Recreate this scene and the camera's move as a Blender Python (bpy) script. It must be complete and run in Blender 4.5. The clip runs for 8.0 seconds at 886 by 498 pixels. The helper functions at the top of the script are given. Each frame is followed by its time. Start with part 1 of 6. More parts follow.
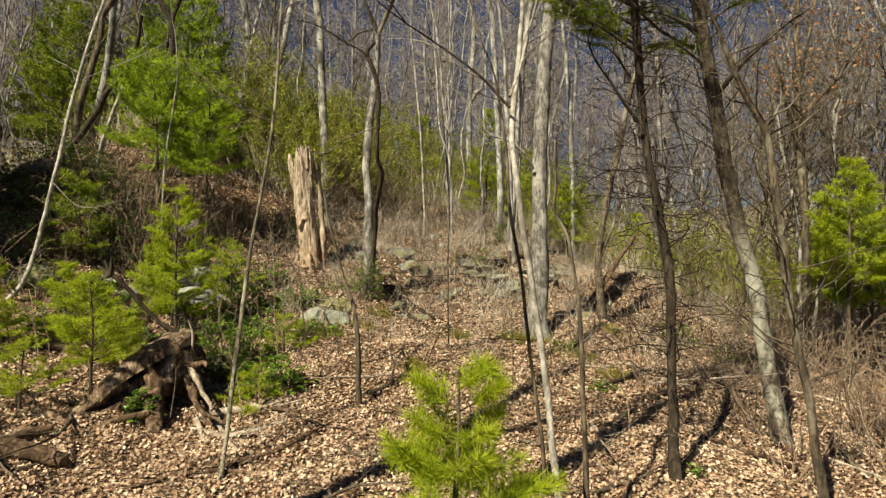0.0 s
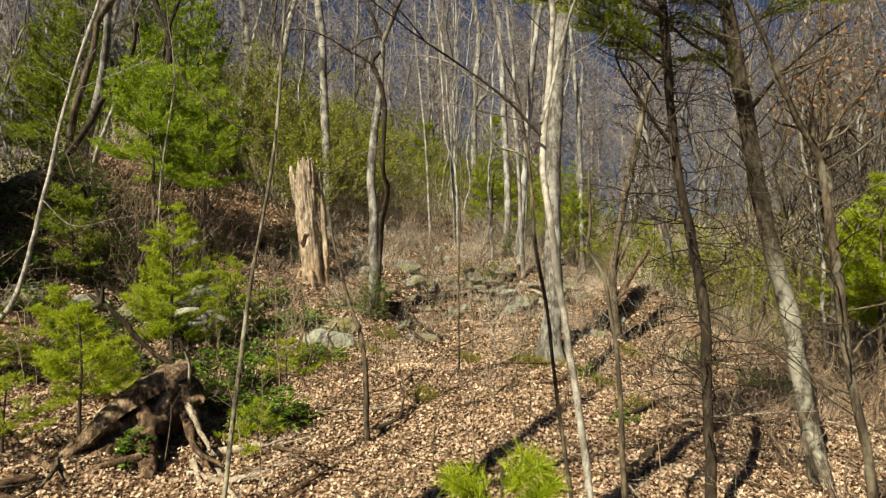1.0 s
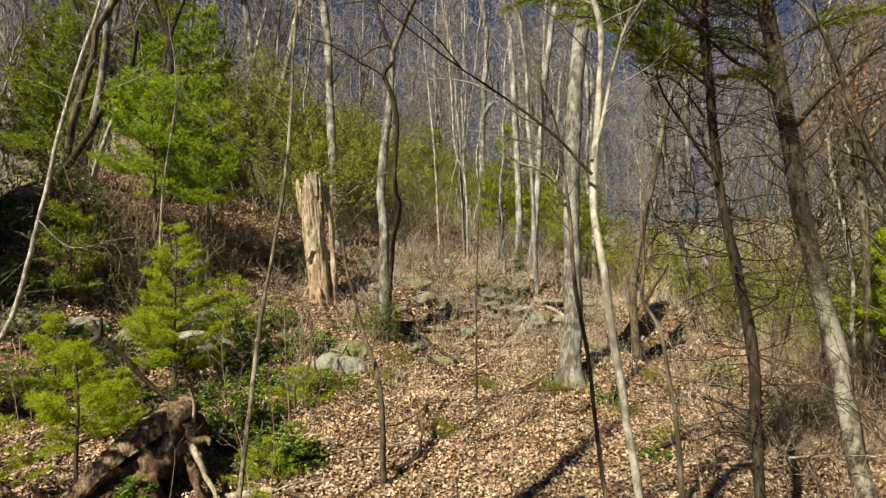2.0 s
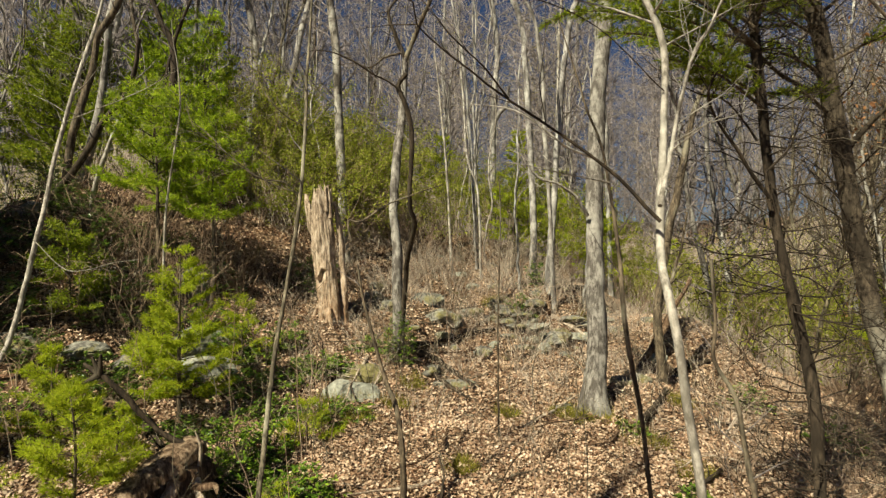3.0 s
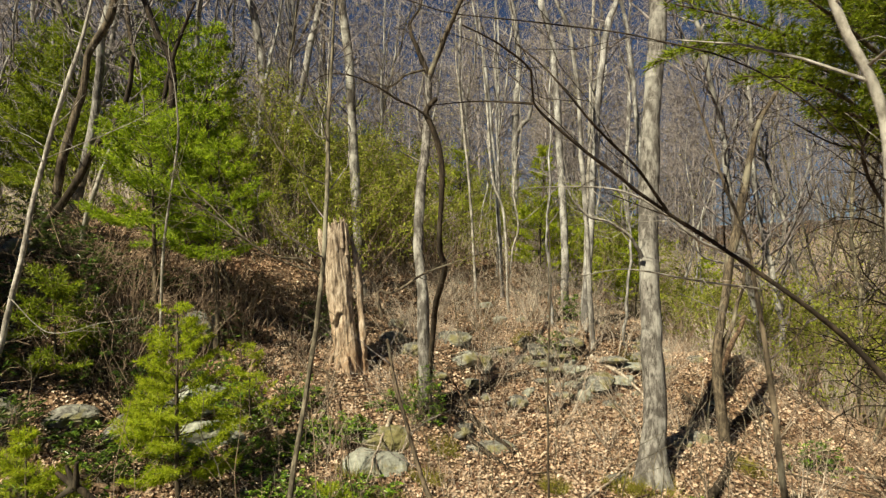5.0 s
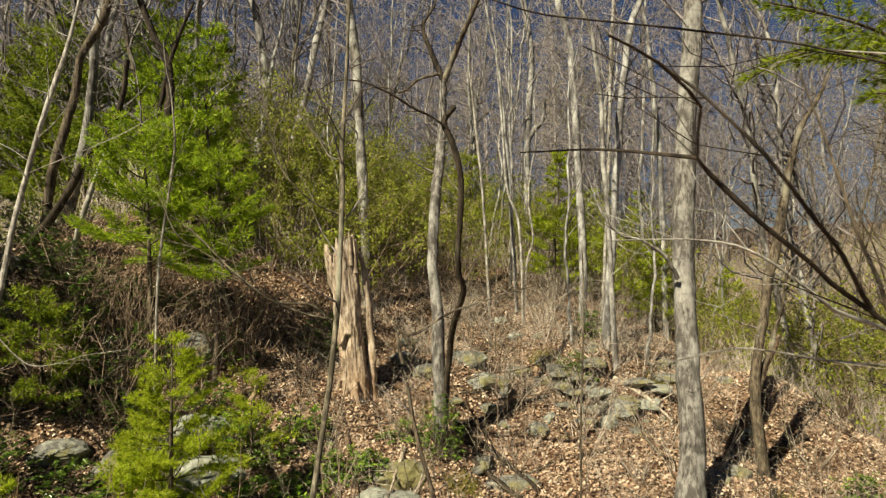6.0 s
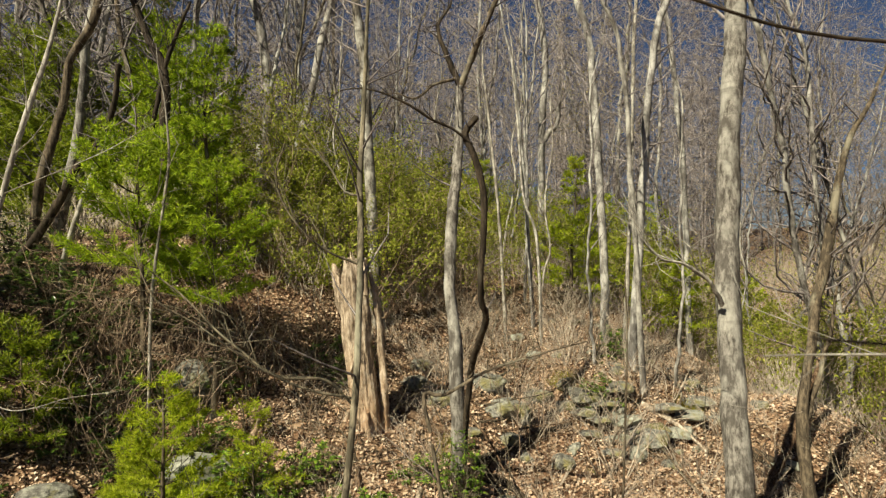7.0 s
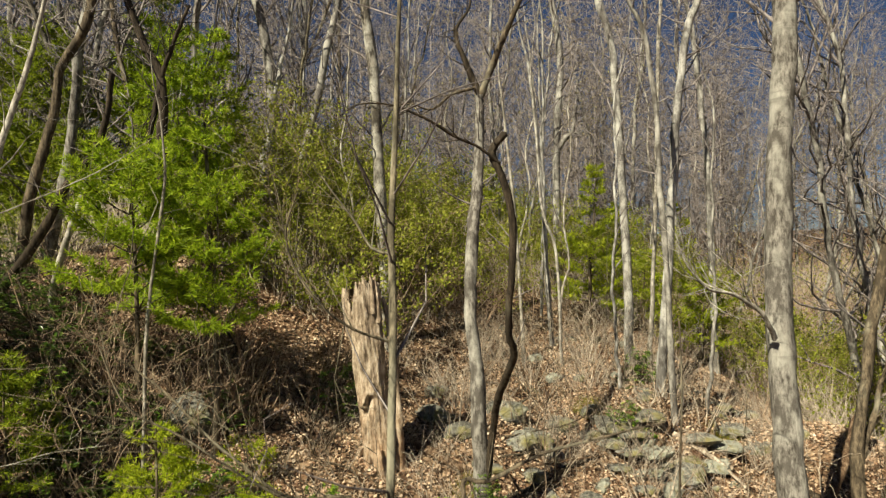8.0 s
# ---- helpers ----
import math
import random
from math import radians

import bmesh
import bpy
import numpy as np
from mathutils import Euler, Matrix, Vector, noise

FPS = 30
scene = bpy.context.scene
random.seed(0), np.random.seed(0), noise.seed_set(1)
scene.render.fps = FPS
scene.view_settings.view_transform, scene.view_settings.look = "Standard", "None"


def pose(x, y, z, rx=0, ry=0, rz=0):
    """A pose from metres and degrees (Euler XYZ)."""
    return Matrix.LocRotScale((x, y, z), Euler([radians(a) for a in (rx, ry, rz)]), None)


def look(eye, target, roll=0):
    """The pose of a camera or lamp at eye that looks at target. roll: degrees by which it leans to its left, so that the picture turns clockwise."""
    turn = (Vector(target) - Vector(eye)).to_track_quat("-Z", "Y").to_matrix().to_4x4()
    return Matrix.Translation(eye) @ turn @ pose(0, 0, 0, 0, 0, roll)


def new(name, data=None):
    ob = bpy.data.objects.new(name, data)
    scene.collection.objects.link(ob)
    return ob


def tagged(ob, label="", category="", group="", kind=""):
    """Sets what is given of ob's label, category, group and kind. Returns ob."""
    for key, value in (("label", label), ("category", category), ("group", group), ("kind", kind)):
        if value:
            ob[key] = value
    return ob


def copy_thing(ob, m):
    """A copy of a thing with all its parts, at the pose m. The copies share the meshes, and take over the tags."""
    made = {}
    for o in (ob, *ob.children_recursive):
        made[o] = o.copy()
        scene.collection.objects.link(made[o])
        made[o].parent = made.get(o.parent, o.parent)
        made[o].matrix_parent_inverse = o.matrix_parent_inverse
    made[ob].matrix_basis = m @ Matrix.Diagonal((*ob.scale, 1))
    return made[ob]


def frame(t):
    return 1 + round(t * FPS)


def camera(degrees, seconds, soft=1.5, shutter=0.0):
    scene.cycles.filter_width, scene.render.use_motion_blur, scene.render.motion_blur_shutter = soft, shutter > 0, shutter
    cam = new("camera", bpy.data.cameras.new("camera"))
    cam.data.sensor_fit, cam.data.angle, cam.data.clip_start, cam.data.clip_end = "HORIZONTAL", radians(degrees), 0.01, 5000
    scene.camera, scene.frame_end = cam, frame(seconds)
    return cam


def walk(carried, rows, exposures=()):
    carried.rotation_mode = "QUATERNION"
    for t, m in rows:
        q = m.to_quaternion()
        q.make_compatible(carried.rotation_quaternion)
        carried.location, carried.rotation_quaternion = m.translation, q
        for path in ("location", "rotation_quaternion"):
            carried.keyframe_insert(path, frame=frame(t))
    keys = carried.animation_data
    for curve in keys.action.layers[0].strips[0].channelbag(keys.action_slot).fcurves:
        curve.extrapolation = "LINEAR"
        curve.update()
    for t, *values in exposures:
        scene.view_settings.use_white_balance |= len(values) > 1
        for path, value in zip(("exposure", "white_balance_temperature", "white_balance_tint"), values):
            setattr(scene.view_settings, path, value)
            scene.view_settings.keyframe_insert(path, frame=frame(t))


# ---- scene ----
cam = camera(69.7, 8.0, soft=1.3, shutter=0.3)
METRES, EYE, TILT, LEAN, TURN = 8.0, 2.4, 0.0, 0.0, 0.0
ROWS = [
    (0.0, 0.0, 0.0, 0.0, 0.0, 0.0, -0.0),
    (0.5, -0.0113, 0.0439, 0.0227, -0.0, 0.03, 0.06),
    (1.0, -0.0286, 0.0876, 0.052, -0.05, 0.06, 0.09),
    (1.5, -0.0491, 0.1298, 0.0808, -0.08, 0.07, 0.13),
    (3.0, -0.1093, 0.2586, 0.1626, 0.2, 0.09, 0.29),
    (3.5, -0.1282, 0.3097, 0.1918, 0.36, 0.09, 0.4),
    (4.0, -0.1443, 0.3633, 0.2242, 0.56, 0.02, 0.54),
    (4.5, -0.1599, 0.4183, 0.2561, 0.67, -0.05, 0.65),
    (6.0, -0.2132, 0.5964, 0.3287, 0.97, -0.04, 0.69),
    (6.5, -0.2315, 0.6639, 0.3552, 1.11, -0.14, 0.77),
    (7.0, -0.2496, 0.7273, 0.3822, 1.24, -0.21, 0.83),
    (7.5, -0.2705, 0.7896, 0.4064, 1.33, -0.16, 0.91),
    (8.0, -0.2876, 0.8476, 0.4353, 1.53, -0.2, 1.03),
]
walk(cam, [(t, pose(0, 0, EYE, TILT, LEAN, TURN) @ pose(METRES * x, METRES * y, METRES * z, 90 + pitch, roll, yaw)) for t, x, y, z, yaw, pitch, roll in ROWS])

# ---- light: clear spring sky, sun behind the camera and to its left ----
SUN_AZ, SUN_EL = math.atan2(-0.762, -0.648), radians(47)
world = bpy.data.worlds.new("world")
scene.world = world
world.use_nodes = True
wn = world.node_tree
sky = wn.nodes.new("ShaderNodeTexSky")
sky.sky_type, sky.sun_disc = "NISHITA", False
sky.sun_elevation, sky.sun_rotation = SUN_EL, math.pi / 2 - SUN_AZ
sky.altitude, sky.air_density, sky.dust_density, sky.ozone_density = 2200, 0.9, 0.0, 6.0
wn.links.new(sky.outputs[0], wn.nodes["Background"].inputs[0])
wn.nodes["Background"].inputs[1].default_value = 0.0205
sun = new("sun", bpy.data.lights.new("sun", "SUN"))
sun.data.energy, sun.data.angle, sun.data.color = 5.0, radians(0.55), (1.0, 0.905, 0.67)
sun_way = Vector((math.cos(SUN_AZ) * math.cos(SUN_EL), math.sin(SUN_AZ) * math.cos(SUN_EL), math.sin(SUN_EL)))
sun.matrix_world = look(sun_way * 50, (0, 0, 0))
scene.view_settings.exposure = 1.04


# ---- materials ----
def nodes_of(name):
    m = bpy.data.materials.new(name)
    m.use_nodes = True
    return m, m.node_tree, m.node_tree.nodes["Principled BSDF"]


def ramp(nt, src, stops):
    r = nt.nodes.new("ShaderNodeValToRGB")
    el = r.color_ramp.elements
    while len(el) < len(stops):
        el.new(0.5)
    for e, (p, c) in zip(el, stops):
        e.position, e.color = p, (*c, 1)
    nt.links.new(src, r.inputs[0])
    return r.outputs[0]


def noise_tex(nt, vec, scale, detail=4, rough=0.6, stretch=(1, 1, 1)):
    mp = nt.nodes.new("ShaderNodeMapping")
    mp.inputs["Scale"].default_value = stretch
    nt.links.new(vec, mp.inputs[0])
    n = nt.nodes.new("ShaderNodeTexNoise")
    n.inputs["Scale"].default_value, n.inputs["Detail"].default_value, n.inputs["Roughness"].default_value = scale, detail, rough
    nt.links.new(mp.outputs[0], n.inputs["Vector"])
    return n.outputs[0]


def mix(nt, fac, a, b, mode="MIX"):
    x = nt.nodes.new("ShaderNodeMix")
    x.data_type, x.blend_type = "RGBA", mode
    for sock, val in ((x.inputs[0], fac), (x.inputs[6], a), (x.inputs[7], b)):
        if isinstance(val, (int, float)):
            sock.default_value = val
        elif isinstance(val, tuple):
            sock.default_value = (*val, 1)
        else:
            nt.links.new(val, sock)
    return x.outputs[2]


def bump(nt, bsdf, height, strength, dist):
    b = nt.nodes.new("ShaderNodeBump")
    b.inputs["Strength"].default_value, b.inputs["Distance"].default_value = strength, dist
    nt.links.new(height, b.inputs["Height"])
    nt.links.new(b.outputs[0], bsdf.inputs["Normal"])


def coords(nt, kind="Object"):
    return nt.nodes.new("ShaderNodeTexCoord").outputs[kind]


def bark(name, dark, light, lichen, lichen_amount=0.5, grain=14.0, stretch=0.25, depth=0.02, lichen_to=None):
    m, nt, b = nodes_of(name)
    v = coords(nt)
    g = noise_tex(nt, v, grain, 6, 0.7, (1, 1, stretch))
    col = ramp(nt, g, [(0.40, dark), (0.60, light)])
    blot = noise_tex(nt, v, 5.5, 5, 0.7, (1, 1, 0.45))
    col = mix(nt, ramp(nt, blot, [(0.42, (0.9, 0.9, 0.9)), (0.52, (0, 0, 0))]), col, mix(nt, 0.14, dark, light))
    big = noise_tex(nt, v, 2.2, 5, 0.65, (1, 1, 0.55))
    spots = ramp(nt, big, [(0.62 - 0.22 * lichen_amount, (0, 0, 0)), (0.74 - 0.2 * lichen_amount, (1, 1, 1))])
    if lichen_to is not None:
        sep = nt.nodes.new("ShaderNodeSeparateXYZ")
        nt.links.new(nt.nodes.new("ShaderNodeNewGeometry").outputs["Position"], sep.inputs[0])
        rng_node = nt.nodes.new("ShaderNodeMapRange")
        rng_node.inputs["From Min"].default_value, rng_node.inputs["From Max"].default_value = lichen_to + 0.9, lichen_to - 0.3
        nt.links.new(sep.outputs["Z"], rng_node.inputs["Value"])
        spots = mix(nt, 1.0, spots, rng_node.outputs[0], "MULTIPLY")
    col = mix(nt, spots, col, mix(nt, 0.35, lichen, col))
    ring = noise_tex(nt, v, 1.3, 4, 0.6, (0.5, 0.5, 5.0))
    col = mix(nt, ramp(nt, ring, [(0.56, (0, 0, 0)), (0.70, (0.45, 0.45, 0.45))]), col, dark)
    oi = nt.nodes.new("ShaderNodeObjectInfo")
    col = mix(nt, 0.35, col, ramp(nt, oi.outputs["Random"], [(0.0, (0.62, 0.55, 0.46)), (1.0, (1.0, 1.0, 1.0))]), "MULTIPLY")
    nt.links.new(col, b.inputs["Base Color"])
    b.inputs["Roughness"].default_value = 0.9
    b.inputs["Specular IOR Level"].default_value = 0.2
    bump(nt, b, g, 0.8, depth)
    return m


def leafy(name, stops, gloss=0.6, through_light=0.35, spec=0.3, patchy=0.5):
    """Leaves and needles: colour differs leaf by leaf and in patches, and light comes through."""
    m, nt, b = nodes_of(name)
    geo = nt.nodes.new("ShaderNodeNewGeometry")
    col = ramp(nt, geo.outputs["Random Per Island"], stops)
    patch = noise_tex(nt, coords(nt), 1.4, 5, 0.65)
    col = mix(nt, patchy, col, ramp(nt, patch, [(0.38, (0.45, 0.42, 0.38)), (0.58, (1, 1, 1))]), "MULTIPLY")
    nt.links.new(col, b.inputs["Base Color"])
    b.inputs["Roughness"].default_value = gloss
    b.inputs["Specular IOR Level"].default_value = spec
    if through_light:
        tr = nt.nodes.new("ShaderNodeBsdfTranslucent")
        nt.links.new(col, tr.inputs[0])
        mx = nt.nodes.new("ShaderNodeMixShader")
        mx.inputs[0].default_value = through_light
        out = nt.nodes["Material Output"]
        nt.links.new(b.outputs[0], mx.inputs[1])
        nt.links.new(tr.outputs[0], mx.inputs[2])
        nt.links.new(mx.outputs[0], out.inputs[0])
    return m


def stone(name, mossy=(0.52, 0.64), lichen=(0.45, 0.62), even=0.8):
    m, nt, b = nodes_of(name)
    v = coords(nt)
    g = noise_tex(nt, v, 9, 8, 0.7)
    col = ramp(nt, g, [(0.36, (0.045, 0.042, 0.036)), (0.50, (0.15, 0.148, 0.132)), (0.64, (0.30, 0.30, 0.27))])
    lich = noise_tex(nt, v, 2.3, 7, 0.72)
    col = mix(nt, ramp(nt, lich, [(lichen[0], (0, 0, 0)), (lichen[1], (0.6, 0.6, 0.6))]), col, mix(nt, 0.3, (0.40, 0.43, 0.345), col))
    tone = nt.nodes.new("ShaderNodeObjectInfo")
    col = mix(nt, even, col, ramp(nt, tone.outputs["Random"], [(0.0, (0.42, 0.40, 0.36)), (1.0, (1, 1, 1))]), "MULTIPLY")
    moss = noise_tex(nt, v, 1.7, 5, 0.65)
    col = mix(nt, ramp(nt, moss, [(mossy[0], (0, 0, 0)), (mossy[1], (0.9, 0.9, 0.9))]), col, mix(nt, g, (0.07, 0.085, 0.02), (0.24, 0.19, 0.06)))
    nt.links.new(col, b.inputs["Base Color"])
    b.inputs["Roughness"].default_value = 0.9
    bump(nt, b, g, 0.9, 0.04)
    return m


def dead_wood(name, dark, mid, pale, rot_to=None, streak=0.30):
    m, nt, b = nodes_of(name)
    v = coords(nt)
    g = noise_tex(nt, v, 6, 8, 0.75, (1.8, 1.8, streak))
    col = ramp(nt, g, [(0.38, dark), (0.49, mid), (0.60, pale)])
    rot = noise_tex(nt, v, 2.6, 5, 0.7, (1, 1, 0.7))
    col = mix(nt, ramp(nt, rot, [(0.52, (0, 0, 0)), (0.62, (0.85, 0.85, 0.85))]), col, mix(nt, 0.55, mid, dark))
    if rot_to:
        sep = nt.nodes.new("ShaderNodeSeparateXYZ")
        nt.links.new(v, sep.inputs[0])
        low = nt.nodes.new("ShaderNodeMapRange")
        low.inputs["From Min"].default_value, low.inputs["From Max"].default_value = rot_to, 0.2
        nt.links.new(sep.outputs["Z"], low.inputs["Value"])
        wet = ramp(nt, noise_tex(nt, v, 3.4, 5, 0.7, (1, 1, 0.5)), [(0.36, (0, 0, 0)), (0.58, (0.9, 0.9, 0.9))])
        col = mix(nt, mix(nt, 1.0, wet, low.outputs[0], "MULTIPLY"), col, mix(nt, 0.6, (0.56, 0.33, 0.17), col))
    nt.links.new(col, b.inputs["Base Color"])
    b.inputs["Roughness"].default_value = 0.95
    b.inputs["Specular IOR Level"].default_value = 0.15
    bump(nt, b, g, 1.0, 0.05)
    return m


def litter(name):
    """Dead oak and maple leaves lying flat, with dark gaps, humus and a little moss."""
    m, nt, b = nodes_of(name)
    v = coords(nt)
    warp = nt.nodes.new("ShaderNodeVectorMath")
    warp.operation = "MULTIPLY_ADD"
    n3 = nt.nodes.new("ShaderNodeTexNoise")
    n3.inputs["Scale"].default_value = 5.0
    nt.links.new(v, n3.inputs["Vector"])
    nt.links.new(n3.outputs[1], warp.inputs[0])
    warp.inputs[1].default_value = (0.12, 0.12, 0.12)
    nt.links.new(v, warp.inputs[2])
    vo = nt.nodes.new("ShaderNodeTexVoronoi")
    vo.inputs["Scale"].default_value, vo.inputs["Randomness"].default_value = 10.0, 1.0
    nt.links.new(warp.outputs[0], vo.inputs["Vector"])
    bw = nt.nodes.new("ShaderNodeRGBToBW")
    nt.links.new(vo.outputs["Color"], bw.inputs[0])
    col = ramp(nt, bw.outputs[0], [(0.15, (0.045, 0.027, 0.016)), (0.40, (0.13, 0.08, 0.048)), (0.62, (0.25, 0.165, 0.10)), (0.85, (0.41, 0.30, 0.195))])
    edge = ramp(nt, vo.outputs["Distance"], [(0.25, (1, 1, 1)), (0.75, (0.42, 0.36, 0.32))])
    col = mix(nt, 0.8, col, edge, "MULTIPLY")
    big = noise_tex(nt, v, 0.55, 5, 0.6)
    col = mix(nt, ramp(nt, big, [(0.52, (0, 0, 0)), (0.70, (0.75, 0.75, 0.75))]), col, mix(nt, 0.5, (0.20, 0.095, 0.055), col))
    moss = noise_tex(nt, v, 1.1, 6, 0.7)
    col = mix(nt, ramp(nt, moss, [(0.63, (0, 0, 0)), (0.72, (0.7, 0.7, 0.7))]), col, (0.13, 0.14, 0.04))
    nt.links.new(col, b.inputs["Base Color"])
    b.inputs["Roughness"].default_value = 0.85
    b.inputs["Specular IOR Level"].default_value = 0.25
    bump(nt, b, vo.outputs["Distance"], 1.0, 0.05)
    return m


M_LITTER = litter("leaf_litter_ground")
M_LEAF = leafy("dead_leaf", [(0.0, (0.13, 0.07, 0.042)), (0.2, (0.35, 0.215, 0.135)), (0.5, (0.52, 0.38, 0.262)), (0.85, (0.64, 0.50, 0.365)), (1.0, (0.72, 0.61, 0.475))], 0.65, 0.12, 0.25, 0.75)
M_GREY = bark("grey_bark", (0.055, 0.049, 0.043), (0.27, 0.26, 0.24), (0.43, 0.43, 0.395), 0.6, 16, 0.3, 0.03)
M_PALE = bark("pale_bark", (0.13, 0.12, 0.10), (0.46, 0.44, 0.395), (0.57, 0.565, 0.51), 0.5, 13, 0.5, 0.012)
M_BROWN = bark("brown_bark", (0.035, 0.028, 0.02), (0.18, 0.145, 0.10), (0.26, 0.25, 0.19), 0.35, 18, 0.22, 0.03)
M_DARK = bark("dark_bark", (0.018, 0.014, 0.010), (0.075, 0.058, 0.04), (0.10, 0.09, 0.065), 0.1, 16, 0.25, 0.03)
M_LICHEN = bark("lichen_bark", (0.035, 0.031, 0.026), (0.22, 0.20, 0.17), (0.56, 0.56, 0.51), 0.7, 14, 0.35, 0.03)
M_FOOT = bark("lichen_footed_bark", (0.022, 0.018, 0.013), (0.12, 0.098, 0.07), (0.50, 0.50, 0.42), 0.85, 14, 0.35, 0.03, 2.1)
M_TWIG = bark("twig_bark", (0.08, 0.069, 0.068), (0.315, 0.285, 0.28), (0.40, 0.375, 0.355), 0.3, 9, 0.5, 0.004)
M_OLIVE = bark("olive_bark", (0.04, 0.036, 0.025), (0.25, 0.22, 0.155), (0.34, 0.33, 0.25), 0.4, 16, 0.3, 0.02)
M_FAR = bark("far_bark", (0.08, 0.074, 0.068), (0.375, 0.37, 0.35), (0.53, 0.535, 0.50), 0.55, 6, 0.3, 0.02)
M_BRUSH = bark("brush_bark", (0.17, 0.12, 0.085), (0.42, 0.32, 0.235), (0.40, 0.36, 0.28), 0.2, 9, 0.5, 0.004)
M_STRAW = bark("straw_bark", (0.23, 0.19, 0.15), (0.53, 0.465, 0.385), (0.56, 0.52, 0.44), 0.3, 9, 0.5, 0.004)
M_BANK = leafy("bank_needle", [(0.0, (0.14, 0.22, 0.011)), (0.5, (0.295, 0.43, 0.018)), (1.0, (0.50, 0.60, 0.037))], 0.55, 0.55, 0.3, 0.4)
M_PINE = leafy("pine_needle", [(0.0, (0.20, 0.28, 0.010)), (0.5, (0.38, 0.475, 0.02)), (1.0, (0.57, 0.62, 0.045))], 0.55, 0.55, 0.3, 0.3)
M_DEEP = leafy("deep_needle", [(0.0, (0.09, 0.13, 0.008)), (0.5, (0.20, 0.275, 0.014)), (1.0, (0.37, 0.43, 0.03))], 0.55, 0.5)
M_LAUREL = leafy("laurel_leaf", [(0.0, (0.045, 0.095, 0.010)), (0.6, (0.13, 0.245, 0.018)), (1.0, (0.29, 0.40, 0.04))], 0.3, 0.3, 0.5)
# the laurel leaf again, with the bank's shade mixed into darker greens
M_LAUREL_SHADED = leafy("laurel_leaf_shade_tinted", [(0.0, (0.028, 0.06, 0.008)), (0.6, (0.075, 0.14, 0.014)), (1.0, (0.17, 0.25, 0.03))], 0.3, 0.25, 0.5)
M_SPRING = leafy("spring_leaf", [(0.0, (0.13, 0.165, 0.016)), (0.5, (0.27, 0.315, 0.03)), (1.0, (0.42, 0.44, 0.065))], 0.6, 0.45)
M_BUD = leafy("bud", [(0.0, (0.20, 0.15, 0.08)), (0.5, (0.32, 0.27, 0.12)), (1.0, (0.40, 0.40, 0.12))], 0.6, 0.4)
M_RUST = leafy("rust_leaf", [(0.0, (0.20, 0.09, 0.035)), (0.6, (0.36, 0.19, 0.085)), (1.0, (0.48, 0.30, 0.16))], 0.6, 0.35)
M_ROCK = stone("lichen_stone")
M_MINT = stone("mint_lichen_stone", (0.58, 0.68), (0.30, 0.50), 0.2)
M_MOSSY = stone("mossy_stone", (0.34, 0.52))
M_SNAG = dead_wood("rotten_wood", (0.10, 0.074, 0.052), (0.35, 0.275, 0.20), (0.56, 0.475, 0.375), 1.7, 0.6)
M_ROOT = dead_wood("root_wood", (0.022, 0.014, 0.009), (0.10, 0.062, 0.038), (0.25, 0.18, 0.12))
M_BOLE = dead_wood("bole_wood", (0.025, 0.017, 0.011), (0.15, 0.10, 0.062), (0.36, 0.28, 0.195))
M_DRIFT = dead_wood("bleached_wood", (0.16, 0.12, 0.085), (0.38, 0.31, 0.235), (0.58, 0.52, 0.43))
M_MOSS = leafy("moss", [(0.0, (0.14, 0.145, 0.018)), (1.0, (0.34, 0.31, 0.045))], 0.8, 0.3)


# ---- geometry helpers ----
class Geo:
    def __init__(self):
        self.v, self.f3, self.f4, self.n = [], [], [], 0

    def add(self, v, f):
        v, f = np.asarray(v, float).reshape(-1, 3), np.asarray(f, int)
        (self.f3 if f.shape[1] == 3 else self.f4).append(f + self.n)
        self.v.append(v)
        self.n += len(v)

    def mesh(self, name, material, origin=(0, 0, 0), smooth=True):
        me = bpy.data.meshes.new(name)
        v = np.concatenate(self.v) - np.asarray(origin, float)
        f3 = np.concatenate(self.f3) if self.f3 else np.zeros((0, 3), int)
        f4 = np.concatenate(self.f4) if self.f4 else np.zeros((0, 4), int)
        loops = np.concatenate((f3.ravel(), f4.ravel()))
        total = np.concatenate((np.full(len(f3), 3), np.full(len(f4), 4)))
        start = np.concatenate(([0], np.cumsum(total)[:-1]))
        me.vertices.add(len(v))
        me.vertices.foreach_set("co", v.ravel())
        me.loops.add(len(loops))
        me.loops.foreach_set("vertex_index", loops)
        me.polygons.add(len(total))
        me.polygons.foreach_set("loop_start", start)
        me.polygons.foreach_set("use_smooth", np.full(len(total), smooth))
        me.update(calc_edges=True)
        me.materials.append(material)
        return me


def part(name, geo, material, parent, label="", smooth=True):
    top = parent if parent.parent is None else parent.parent
    ob = new(name, geo.mesh(name, material, top.location, smooth))
    ob.parent = parent
    return tagged(ob, label)


def thing(name, at, label, category, group="", kind=""):
    ob = new(name)
    ob.location = at
    ob.empty_display_size = 0.2
    return tagged(ob, label, category, group, kind)


def solid(name, geo, material, at, label, category, group="", kind="", smooth=True):
    ob = new(name, geo.mesh(name, material, at, smooth))
    ob.location = at
    return tagged(ob, label, category, group, kind)


